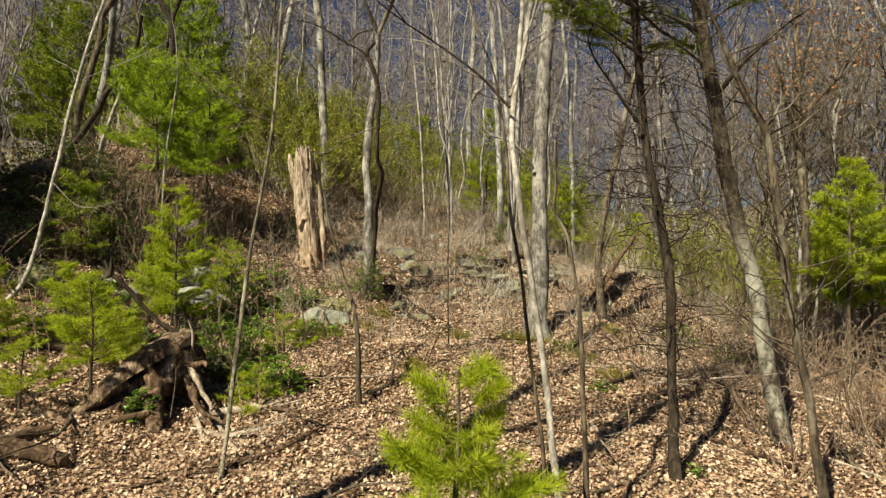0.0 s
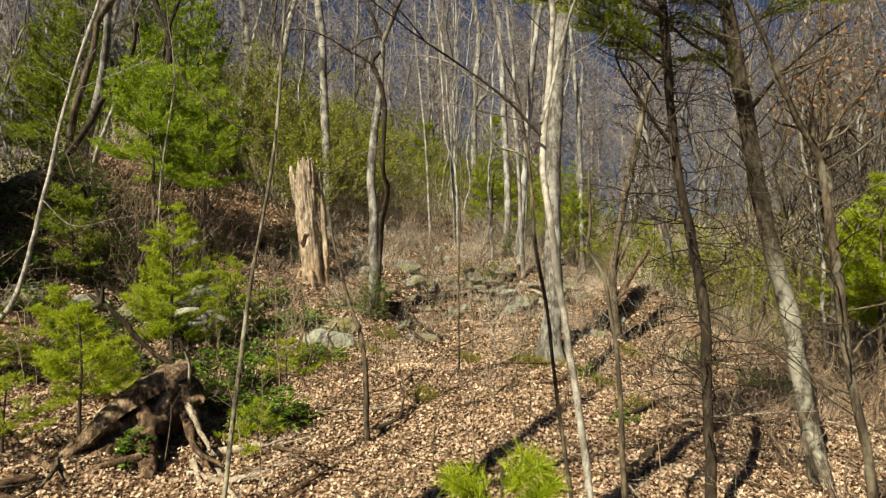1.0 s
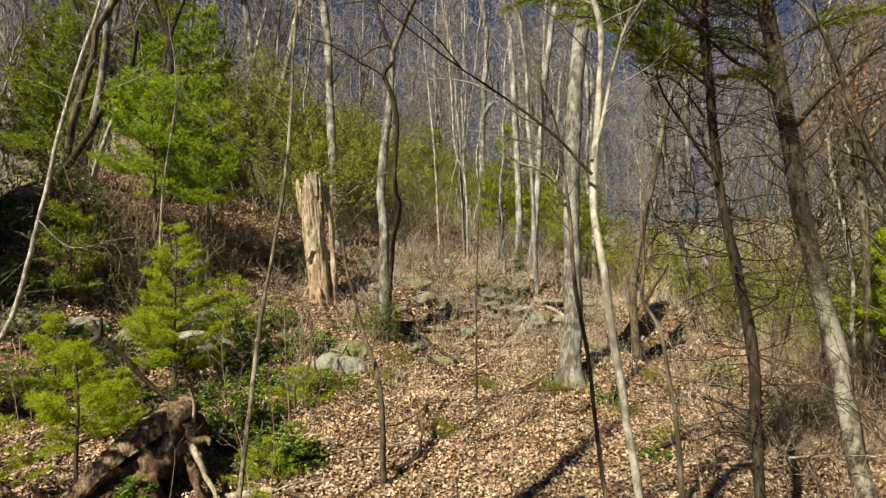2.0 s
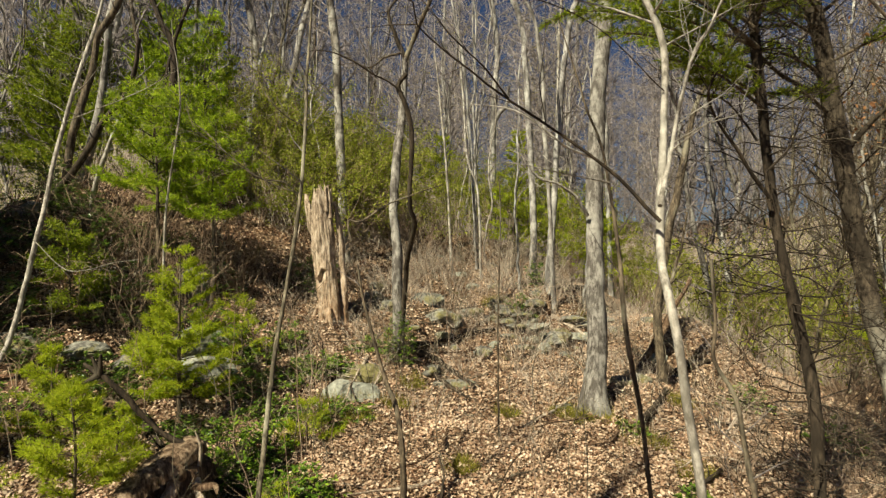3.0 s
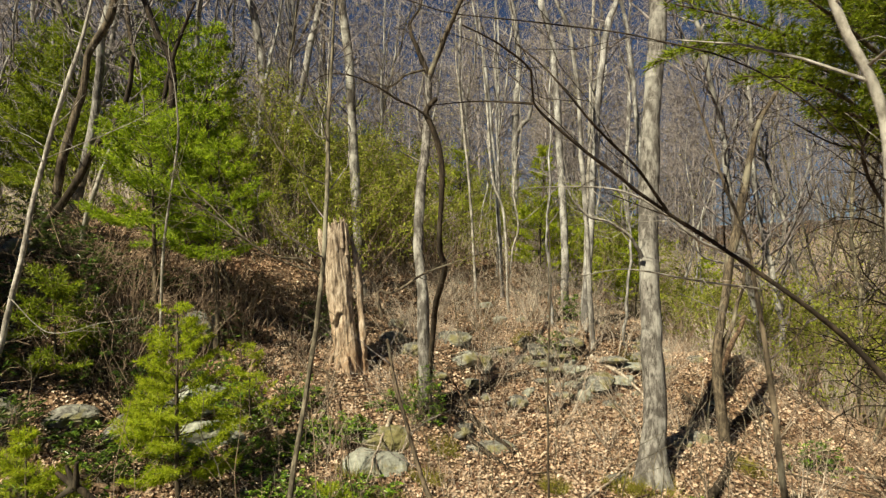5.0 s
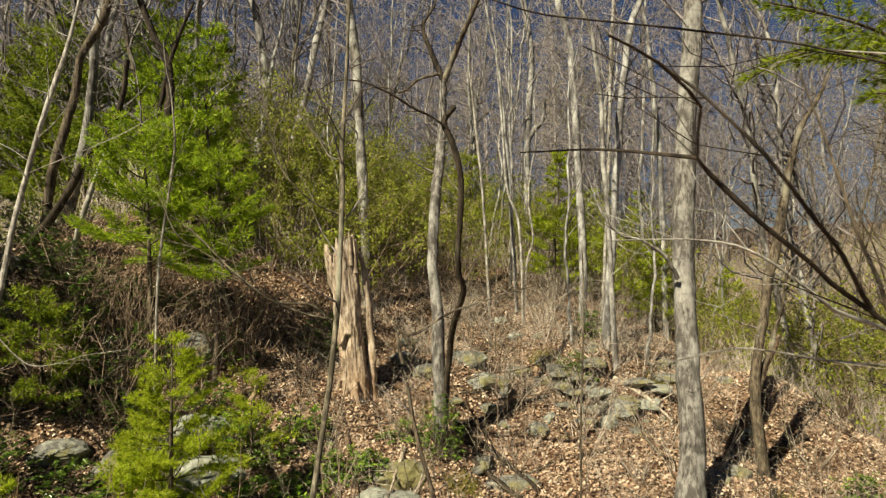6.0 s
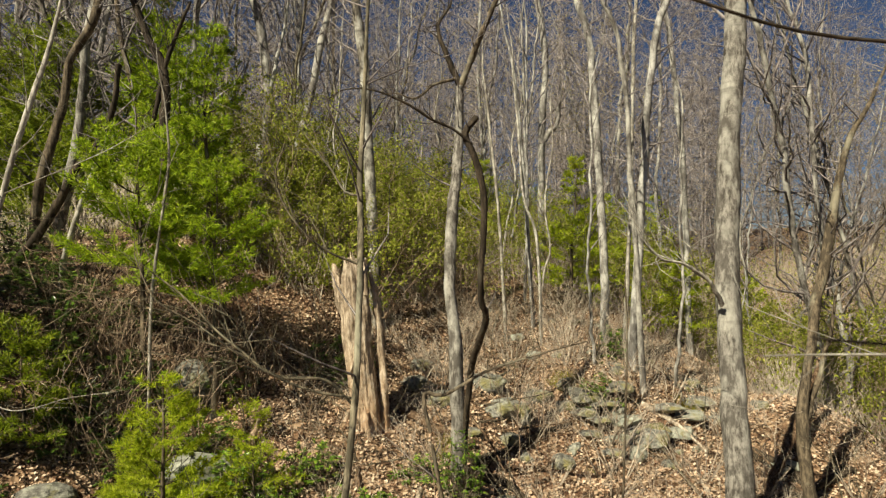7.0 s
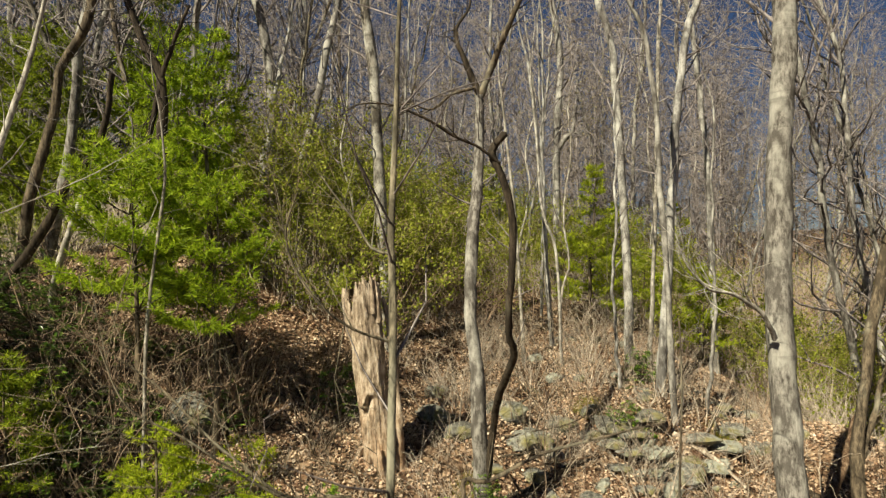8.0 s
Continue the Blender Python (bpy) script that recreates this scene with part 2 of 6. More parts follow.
def spline(pts, step=0.25):
    p = np.asarray(pts, float)
    if len(p) < 3:
        n = max(2, int(np.linalg.norm(p[-1] - p[0]) / step) + 1)
        return p[0] + (p[-1] - p[0]) * np.linspace(0, 1, n)[:, None]
    q = np.vstack((2 * p[0] - p[1], p, 2 * p[-1] - p[-2]))
    out = []
    for i in range(1, len(q) - 2):
        a, b, c, d = q[i - 1], q[i], q[i + 1], q[i + 2]
        n = max(2, int(np.linalg.norm(c - b) / step) + 1)
        t = np.linspace(0, 1, n, endpoint=False)[:, None]
        out.append(0.5 * (2 * b + (c - a) * t + (2 * a - 5 * b + 4 * c - d) * t ** 2 + (3 * b - a - 3 * c + d) * t ** 3))
    out.append(p[-1:])
    return np.vstack(out)


def tube(geo, pts, radii, sides=8, rough=0.05, seed=0, flare=0.0, lobes=5, step=0.25, cap=True, crook=0.0):
    """A tapered limb along a smooth line: uneven, with a spread foot where flare is given."""
    rng = np.random.default_rng(seed)
    p = spline(pts, step)
    n = len(p)
    s = np.concatenate(([0], np.cumsum(np.linalg.norm(np.diff(p, axis=0), axis=1))))
    if crook:
        for span, share in ((0.9, 1.0), (0.35, 0.6), (0.15, 0.25)):
            marks = np.arange(0, s[-1] + 2 * span, span)
            jog = rng.normal(0, crook * share, (len(marks), 3)) * (1, 1, 0.4)
            jog[0] = 0
            p = p + np.stack([np.interp(s, marks, jog[:, c]) for c in range(3)], 1)
    u = s / s[-1]
    r = np.interp(u, np.linspace(0, 1, len(radii)), radii)
    tang = np.gradient(p, axis=0)
    tang /= np.linalg.norm(tang, axis=1)[:, None] + 1e-9
    ref = np.array([1.0, 0, 0]) if abs(tang[0][0]) < 0.8 else np.array([0, 1.0, 0])
    a = np.arange(sides) * 2 * math.pi / sides
    ph = rng.uniform(0, 6.28, 8)
    grit = rng.normal(0, 1, (n + 2, sides))
    grit = (grit[:-2] + 2 * grit[1:-1] + grit[2:]) * 0.22 * rough + rng.normal(0, 0.35 * rough, (n, sides))
    knots = np.zeros((n, sides))
    for k in range(int(s[-1] * 0.9)):
        at_s, at_a, big = rng.uniform(0, s[-1]), rng.uniform(0, 6.28), rng.uniform(0.8, 3.2) * rough
        turn = (a - at_a + math.pi) % (2 * math.pi) - math.pi
        knots += big * np.exp(-((s - at_s) / 0.09) ** 2)[:, None] * np.exp(-(turn / 0.6) ** 2)[None, :]
    rings = np.zeros((n, sides, 3))
    side = ref - tang[0] * ref.dot(tang[0])
    for i in range(n):
        side = side - tang[i] * side.dot(tang[i])
        side /= np.linalg.norm(side) + 1e-9
        other = np.cross(tang[i], side)
        w = 1 + rough * (np.sin(2 * a + ph[0] + 1.7 * s[i]) + 0.7 * np.sin(3 * a + ph[1] - 2.3 * s[i]) + 0.6 * np.sin(5 * a + ph[2] + 0.8 * s[i]) + 0.25 * math.sin(3.1 * s[i] + ph[3])) + grit[i] + knots[i]
        w = w + flare * math.exp(-s[i] / (0.2 + 1.3 * r[0])) * (0.75 + 0.45 * np.sin(lobes * a + ph[4]) + 0.25 * np.sin(3 * a + ph[5]))
        rings[i] = p[i] + r[i] * w[:, None] * (np.cos(a)[:, None] * side + np.sin(a)[:, None] * other)
    i, j = np.meshgrid(np.arange(n - 1), np.arange(sides), indexing="ij")
    k = (j + 1) % sides
    quads = np.stack((i * sides + j, i * sides + k, (i + 1) * sides + k, (i + 1) * sides + j), -1).reshape(-1, 4)
    geo.add(rings.reshape(-1, 3), quads)
    if cap:
        for ring, centre in ((rings[0], p[0]), (rings[-1], p[-1] + tang[-1] * r[-1] * 0.6)):
            v = np.vstack((ring, centre))
            geo.add(v, [(q, (q + 1) % sides, sides) for q in range(sides)])
    return p, r


def prisms(geo, p0, p1, r0, r1, spike=False):
    """Many thin three-sided twigs at once."""
    p0, p1 = np.asarray(p0, float), np.asarray(p1, float)
    r0, r1 = np.asarray(r0, float)[:, None], np.asarray(r1, float)[:, None]
    d = p1 - p0
    d /= np.linalg.norm(d, axis=1)[:, None] + 1e-9
    ref = np.where(np.abs(d[:, 2:3]) < 0.8, np.array([[0, 0, 1.0]]), np.array([[1.0, 0, 0]]))
    a = np.cross(d, ref)
    a /= np.linalg.norm(a, axis=1)[:, None] + 1e-9
    b = np.cross(d, a)
    corner = [(1.0, 0.0), (-0.5, 0.866), (-0.5, -0.866)]
    if spike:
        v = np.stack([p0 + r0 * (c * a + s * b) for c, s in corner] + [p1], 1)
        base = (np.arange(len(p0)) * 4)[:, None]
        geo.add(v.reshape(-1, 3), np.concatenate([base + np.array([[q, (q + 1) % 3, 3]]) for q in range(3)]))
        return
    v = np.stack([p0 + r0 * (c * a + s * b) for c, s in corner] + [p1 + r1 * (c * a + s * b) for c, s in corner], 1)
    base = (np.arange(len(p0)) * 6)[:, None]
    f = np.concatenate([base + np.array([[q, (q + 1) % 3, 3 + (q + 1) % 3, 3 + q]]) for q in range(3)])
    geo.add(v.reshape(-1, 3), f)


def blades(geo, pos, way, rng, count, length, width, spread, droop=0.0):
    """Tufts of needles: count slim blades at each place."""
    pos, way = np.repeat(np.asarray(pos, float), count, 0), np.repeat(np.asarray(way, float), count, 0)
    n = len(pos)
    d = way + rng.normal(0, spread, (n, 3))
    d[:, 2] -= droop
    d /= np.linalg.norm(d, axis=1)[:, None] + 1e-9
    side = np.cross(d, rng.normal(0, 1, (n, 3)))
    side /= np.linalg.norm(side, axis=1)[:, None] + 1e-9
    L = length * rng.uniform(0.6, 1.25, (n, 1))
    w = width * rng.uniform(0.7, 1.3, (n, 1))
    base = pos + d * 0.01
    v = np.stack((base - side * w * 0.6, base + d * L, base + side * w * 0.6), 1)
    f = (np.arange(n) * 3)[:, None] + np.array([[0, 1, 2]])
    geo.add(v.reshape(-1, 3), f)


def leaves(geo, pos, way, up, length, width, fold=0.25, curl=0.15, simple=False):
    """Broad leaves folded along the midrib, with a bent tip."""
    pos, way, up = (np.asarray(x, float) for x in (pos, way, up))
    way = way / (np.linalg.norm(way, axis=1)[:, None] + 1e-9)
    side = np.cross(way, up)
    side /= np.linalg.norm(side, axis=1)[:, None] + 1e-9
    up = np.cross(side, way)
    L, w = np.asarray(length, float)[:, None], np.asarray(width, float)[:, None]
    curl = np.broadcast_to(np.asarray(curl, float).reshape(-1, 1), L.shape)
    if simple:
        v = np.stack((pos, pos + way * L * 0.5 + side * w * 0.55 + up * w * fold, pos + way * L + up * L * curl, pos + way * L * 0.5 - side * w * 0.55 + up * w * fold), 1)
        base = (np.arange(len(pos)) * 4)[:, None]
        geo.add(v.reshape(-1, 3), np.concatenate((base + np.array([[0, 2, 1]]), base + np.array([[0, 3, 2]]))))
        return
    p = [pos, pos + way * L * 0.30 + side * w * 0.42 + up * w * fold, pos + way * L * 0.72 + side * w * 0.5 + up * (w * fold + L * curl * 0.5),
         pos + way * L + up * L * curl, pos + way * L * 0.72 - side * w * 0.5 + up * (w * fold + L * curl * 0.5), pos + way * L * 0.30 - side * w * 0.42 + up * w * fold]
    v = np.stack(p, 1)
    base = (np.arange(len(pos)) * 6)[:, None]
    geo.add(v.reshape(-1, 3), np.concatenate([base + np.array([q]) for q in ((0, 3, 2, 1), (0, 5, 4, 3))]))


def grow(segs, rng, p, d, length, r, level, up=0.12, wander=0.22, fan=3.2, shrink=0.55, taper=0.25, coarse=1.0):
    """Branches of branches as short straight pieces: (start, end, start radius, end radius)."""
    n = max(2, int(length / (coarse * (0.38 if level > 1 else 0.24))))
    step = length / n
    d = Vector(d).normalized()
    p = Vector(p)
    for i in range(n):
        q = p + d * step
        ra, rb = r * (1 - (1 - taper) * i / n), r * (1 - (1 - taper) * (i + 1) / n)
        segs.append((p[:], q[:], ra, rb))
        if level > 0 and i >= (1 if level > 1 else 0) and rng.random() < min(1.0, fan / n):
            turn = Vector((rng.gauss(0, 1), rng.gauss(0, 1), rng.gauss(0.15, 0.7)))
            turn = (turn - d * turn.dot(d)).normalized()
            child = d * rng.uniform(0.5, 0.9) + turn * rng.uniform(0.5, 0.95)
            grow(segs, rng, q, child, length * shrink * rng.uniform(0.6, 1.15) * (1 - 0.45 * i / n), rb * 0.62, level - 1, up, wander * 1.15, fan, shrink, taper, coarse)
        d = (d + Vector((rng.gauss(0, wander), rng.gauss(0, wander), rng.gauss(up, wander * 0.7)))).normalized()
        p = q


def lay(geo, segs, floor=0.0022, spikes=0.0):
    """Twigs as prisms; those thinner than spikes as slim points."""
    fine = [s for s in segs if s[2] < spikes]
    segs = [s for s in segs if s[2] >= spikes]
    if fine:
        prisms(geo, [s[0] for s in fine], [s[1] for s in fine], [max(floor, s[2]) for s in fine], [0] * len(fine), True)
    if segs:
        a = np.array([s[0] for s in segs]), np.array([s[1] for s in segs])
        prisms(geo, a[0], a[1], [max(floor, s[2]) for s in segs], [max(floor * 0.8, s[3]) for s in segs])


# ---- the ground: a wooded slope that steepens to the back and to one side ----
PROFILE_Y = (-60, -20, 2, 8, 11, 14.3, 16.5, 20, 23.7, 30, 36, 45, 70, 200, 1500)
PROFILE_Z = (-7, -2.6, -1.2, -0.7, -0.38, 0.1, 0.45, 1.15, 2.7, 4.7, 6.0, 6.8, 7.2, 4, 0)
MOUNDS = [(-12, 19.5, 4.0, 4.2, 3.5), (-8, 24, 4, 5, 2.4), (-4.5, 18.3, 2.6, 3, 0.75), (-5, 11, 3, 3, -0.12), (5.5, 27, 4.5, 5, 0.5), (11, 30, 6, 9, -4.0), (5, 17.6, 2.4, 2.2, -0.53),
          (3, 21.5, 2, 1.8, -0.7), (6.2, 21, 2.2, 2.2, 1.2), (-12, 34, 9, 9, 3.1), (8.5, 12, 5, 6, -0.35), (-11, 10, 5, 5, 1.4), (0, 19.5, 2.2, 2.2, -0.15), (2.2, 20.9, 1.3, 1.3, 0.44),
          (16, 45, 14, 20, -3.5), (-2, 17.1, 0.9, 0.9, 0.3)]
SWELLS = [(2.5, 21.5, 4.0, 4.0, 0.25), (2.5, 22.0, 1.6, 1.6, 1.01), (1.0, 19.0, 4.0, 4.0, 0.15), (4.0, 17.0, 1.6, 1.6, 0.65), (-2.0, 20.0, 1.6, 1.6, 0.55), (5.0, 23.0, 1.6, 1.6, -0.41), (-2.0, 13.5, 2.2, 2.2, 0.25)]


def ground_z(x, y):
    x, y = np.asarray(x, float), np.asarray(y, float)
    z = np.interp(y, PROFILE_Y, PROFILE_Z)
    z = 0.5 * z + 0.25 * np.interp(y - 1.2, PROFILE_Y, PROFILE_Z) + 0.25 * np.interp(y + 1.2, PROFILE_Y, PROFILE_Z)
    for a, b, rx, ry, h in MOUNDS + SWELLS:
        z = z + h * np.exp(-((x - a) / rx) ** 2 - ((y - b) / ry) ** 2)
    return z


def rough_z(x, y):
    fade = np.exp(-(np.maximum(0, np.hypot(x, y - 14) - 18) / 20) ** 2)
    w = 0.050 * np.sin(2.1 * x + 1.3 * y) * np.sin(1.7 * y - 0.8 * x) + 0.035 * np.sin(4.3 * x - 2.2 * y + 1) * np.sin(3.9 * y + 1.1 * x) + 0.018 * np.sin(9.1 * x + 3.3 * y) * np.sin(8.3 * y - 4.0 * x + 2)
    return ground_z(x, y) + w * fade


def gz(x, y):
    return float(rough_z(np.array(float(x)), np.array(float(y))))


def graded(lo, hi, step, far_lo, far_hi):
    inner = np.arange(lo, hi + 1e-6, step)
    out_hi, out_lo, a = [], [], step
    x = hi
    while x < far_hi:
        a *= 1.22
        x += a
        out_hi.append(x)
    x, a = lo, step
    while x > far_lo:
        a *= 1.22
        x -= a
        out_lo.append(x)
    return np.concatenate((out_lo[::-1], inner, out_hi))


gx, gy = graded(-14, 14, 0.16, -1400, 1400), graded(3, 30, 0.16, -300, 1500)
X, Y = np.meshgrid(gx, gy)
g = Geo()
nx, ny = len(gx), len(gy)
i, j = np.meshgrid(np.arange(ny - 1), np.arange(nx - 1), indexing="ij")
g.add(np.stack((X, Y, rough_z(X, Y)), -1).reshape(-1, 3), np.stack((i * nx + j, i * nx + j + 1, (i + 1) * nx + j + 1, (i + 1) * nx + j), -1).reshape(-1, 4))
solid("ground", g, M_LITTER, (0, 0, 0), "wooded slope covered with tan dead oak leaves", "ground", kind="structure")


# ---- trees ----
def foot(path, sink=0.12):
    """Let the lowest piece of a trunk run down into the ground."""
    a, b = np.array(path[0], float), np.array(path[1], float)
    d = (a - b) / max(1e-6, b[2] - a[2])
    d[:2] *= 0.5
    for _ in range(60):
        if a[2] < gz(a[0], a[1]) - sink:
            break
        a = a + d * 0.08
    if a[2] < gz(a[0], a[1]) - 0.5:
        a[2] = gz(a[0], a[1]) - 0.3
    pts = [tuple(a)] + [q for q in path if q[2] > a[2] + 0.25]
    return pts, (a[0], a[1], gz(a[0], a[1]))


def bare_tree(path, r0, r1, material, label, limbs=(), crown=14, crown_from=0.5, reach=1.6, twig=0.012, seed=1, sides=12, flare=0.5, rough=0.05, top=0.0,
              twig_material=None, up=0.14, level=2, fan=3.4, droop=False, crook=0.0, group="bare trees on the slope", low=0.0, limb_material=None, boughs=(), clear_x=None, thick=0.0022, sprays=0, dense=0):
    """A leafless tree along a given trunk line, with its marked limbs and fine twigs. top: metres that it goes on above the line."""
    rng = random.Random(seed)
    pts, at = foot(path)
    if top:
        a, b = Vector(pts[-2]), Vector(pts[-1])
        d = (b - a).normalized()
        for k in range(1, 4):
            d = (d + Vector((rng.gauss(0, 0.10), rng.gauss(0, 0.10), 0.12))).normalized()
            b = b + d * top / 3
            pts.append(b[:])
    tree = thing("tree", at, label, "tree", group)
    g = Geo()
    p, r = tube(g, pts, [r0, r0 * 0.72 + r1 * 0.28, (r0 + r1) * 0.5, r1 * (0.35 if top else 1)] if top else [r0, r1], sides, rough, seed, flare, crook=crook or min(0.012, 0.16 * r0), step=0.14)
    part("trunk", g, material, tree)
    tm = twig_material or M_TWIG
    for line, ra, rb, n, *own in limbs:
        g = Geo()
        q, rr = tube(g, line, [ra, rb], 7, 0.12, seed + len(line), step=0.08, crook=min(0.02, 0.012 + 0.3 * rb))
        segs = []
        for k in range(2 * n):
            i = int(len(q) * (0.2 + 0.8 * (k + rng.random()) / max(1, 2 * n)))
            i = min(i, len(q) - 2)
            d = Vector(q[i + 1] - q[i]).normalized() + Vector((rng.gauss(0, 0.6), rng.gauss(0, 0.6), rng.gauss(0.15, 0.6)))
            grow(segs, rng, q[i], d, rng.uniform(0.35, 1.0) * reach * 0.6, min(rr[i] * 0.5, twig), 1, up * 0.6, 0.3, 3.0)
        if clear_x is not None:
            segs = [q for q in segs if min(q[0][0], q[1][0]) > clear_x]
        lay(g, segs)
        part("limb", g, own[0] if own else limb_material or material, tree)
    segs = []
    n = len(p)
    for k in range(crown + dense):
        u = crown_from + (1 - crown_from) * (k + rng.random()) / max(1, crown)
        if low and rng.random() < low:
            u = crown_from * rng.random()
        if k >= crown:
            u = rng.uniform(0.6, 1.0)
        i = min(n - 2, int(u * n))
        a = rng.uniform(0, 2 * math.pi)
        out = Vector((math.cos(a), math.sin(a), rng.uniform(-0.5, 0.6) if droop else rng.uniform(0.25, 1.1)))
        L = reach * rng.uniform(0.5, 1.15) * (1.15 - 0.55 * u)
        grow(segs, rng, p[i], out, L, max(0.006, min(r[i] * 0.45, twig * (1.6 if L > 1 else 1.1))), level, -0.04 if droop else up, 0.36 if droop else 0.24, fan, coarse=0.6 if droop else 0.9)
    if segs:
        g = Geo()
        lay(g, segs, thick)
        part("crown", g, tm, tree)
    for k in range(sprays):
        i = min(n - 2, int(n * (0.45 + 0.5 * (k + rng.random()) / sprays)))
        a, L = rng.uniform(0, 6.28), rng.uniform(0.9, 1.9)
        q, d = Vector(p[i]), Vector((math.cos(a), math.sin(a), 0))
        needle_bough(tree, [q[:], (q + d * L * 0.5 + Vector((0, 0, 0.3)))[:], (q + d * L + Vector((0, 0, 0.25)))[:]], seed * 20 + k, M_DEEP)
    for k, line in enumerate(boughs):
        needle_bough(tree, line, seed * 10 + k)
    return tree


def needle_bough(tree, line, seed, needles=M_DEEP):
    """A long evergreen bough: a bent stem, flat side sprays and their needles."""
    rng, nr = random.Random(seed), np.random.default_rng(seed)
    g = Geo()
    q, r = tube(g, line, [0.026, 0.006], 6, 0.1, seed, step=0.1)
    segs, pos, way = [], [], []
    for i in range(len(q) // 5, len(q) - 1):
        d = Vector(q[i + 1] - q[i]).normalized()
        for s in (-1, 1):
            e = (d * 0.8 + d.cross(Vector((0, 0, 1))).normalized() * s * rng.uniform(0.5, 1.0) + Vector((0, 0, rng.uniform(-0.2, 0.25)))).normalized()
            m = rng.uniform(0.2, 0.6) * (1.2 - i / len(q))
            steps = max(2, int(m / 0.06))
            for j in range(steps):
                pos.append((Vector(q[i]) + e * m * (j + 1) / steps)[:]), way.append(e[:])
            segs.append((tuple(q[i]), (Vector(q[i]) + e * m)[:], 0.005, 0.002))
    lay(g, segs)
    b = part("bough", g, M_BROWN, tree, "evergreen bough")
    g = Geo()
    blades(g, pos, way, nr, 15, 0.095, 0.009, 0.5)
    part("foliage", g, needles, b)


GREY = "tall bare tree with grey lichen-spotted bark"
bare_tree([(2.3, 15.75, -0.04), (2.46, 16.1, 2.15), (2.5, 16.5, 4.4), (2.68, 16.8, 6.99), (2.94, 17.1, 9.73)], 0.215, 0.122, M_GREY, "tall straight tree with pale grey bark and a mossy flared foot", [([(2.3, 16.25, 4.44), (2.15, 16.1, 4.67), (1.96, 16.0, 4.9), (1.58, 15.9, 5.14), (1.18, 15.8, 5.22), (0.91, 15.75, 5.48), (0.75, 15.7, 5.78), (0.7, 15.7, 6.0)], 0.04, 0.007, 7, M_PALE)], 30, 0.55, 2.6, 0.022, 11, 20, 1.15, 0.035, 7.0)
bare_tree([(-2.02, 17.35, 1.81), (-2.05, 17.5, 3.37), (-2.13, 17.9, 5.45), (-1.97, 18.2, 6.96), (-1.88, 18.5, 8.64)], 0.14, 0.085, M_GREY, "crooked grey tree that forks high up beside a darker stem", [([(-1.88, 18.5, 8.6), (-1.64, 18.5, 9.18), (-1.33, 18.5, 9.9), (-1.06, 18.5, 10.46), (-0.61, 18.5, 11.12), (-0.32, 18.5, 11.9)], 0.075, 0.02, 9, M_BROWN), ([(-1.88, 18.5, 8.6), (-2.15, 18.5, 9.3), (-2.3, 18.5, 9.87), (-2.02, 18.5, 10.31), (-2.18, 18.5, 11.04)], 0.06, 0.015, 8, M_DARK), ([(-1.98, 18.4, 8.77), (-2.38, 18.4, 8.66), (-2.77, 18.4, 8.39), (-3.16, 18.4, 8.51), (-3.61, 18.4, 8.46)], 0.03, 0.008, 6, M_BROWN)], 16, 0.7, 1.5, 0.016, 12, 14, 0.5, 0.07)
bare_tree([(-1.84, 17.1, 2.86), (-1.72, 16.6, 3.66), (-1.53, 16.05, 4.3), (-1.63, 15.85, 4.64), (-1.6, 15.6, 5.53), (-1.59, 15.5, 6.31), (-1.74, 15.4, 6.84), (-1.85, 15.4, 7.16), (-1.68, 15.4, 7.4)], 0.060, 0.046, M_DARK, "dark crooked stem with a broken knobbly top", [([(-1.74, 15.4, 6.99), (-2.01, 15.3, 7.2), (-2.38, 15.2, 7.35), (-2.77, 15, 7.58), (-3.13, 14.9, 7.71), (-3.51, 14.8, 7.7), (-3.78, 14.7, 7.54)], 0.024, 0.007, 9)], 6, 0.5, 0.9, 0.012, 13, 12, 0.2, 0.12)
bare_tree([(-4.12, 22.6, 3.79), (-4.25, 22.6, 6.88), (-4.3, 22.6, 8.59), (-4.38, 22.6, 10.31), (-4.57, 22.6, 12.02)], 0.155, 0.09, M_LICHEN, GREY, [], 26, 0.35, 2.2, 0.02, 14, 12, 0.4, 0.05, 5.0)
bare_tree([(-2.88, 8.2, -0.56), (-3.02, 9.1, 0.31), (-2.99, 9.4, 1.41), (-2.95, 9.8, 2.5), (-2.78, 10, 3.75), (-2.69, 10.2, 4.71), (-2.7, 10.5, 6.01), (-2.67, 10.6, 6.69), (-2.65, 10.7, 7.41)], 0.035, 0.008, M_OLIVE, "slender bent grey sapling with long arching branches", [
    ([(-2.72, 10.15, 4.43), (-3.04, 10, 4.53), (-3.36, 9.9, 4.73), (-3.65, 9.8, 4.99), (-3.86, 9.7, 5.16), (-3.98, 9.7, 5.44)], 0.010, 0.004, 7), ([(-2.72, 10.45, 5.34), (-2.92, 10.3, 5.43), (-3.08, 10.2, 5.58), (-3.23, 10.2, 5.83), (-3.26, 10.2, 6.01), (-3.19, 10.2, 6.19)], 0.010, 0.004, 6), ([(-2.71, 10.5, 5.85), (-2.83, 10.6, 5.88), (-2.96, 10.6, 6.09), (-3.15, 10.7, 6.34)], 0.010, 0.005, 4), ([(-2.73, 10.2, 4.37), (-2.91, 10.1, 4.56), (-3.22, 10, 4.62), (-3.56, 10, 4.88), (-3.81, 10, 5.15), (-4.04, 10, 5.33)], 0.010, 0.005, 6)], 16, 0.55, 1.3, 0.009, 15, 10, 0.3, 0.06, 2.0)
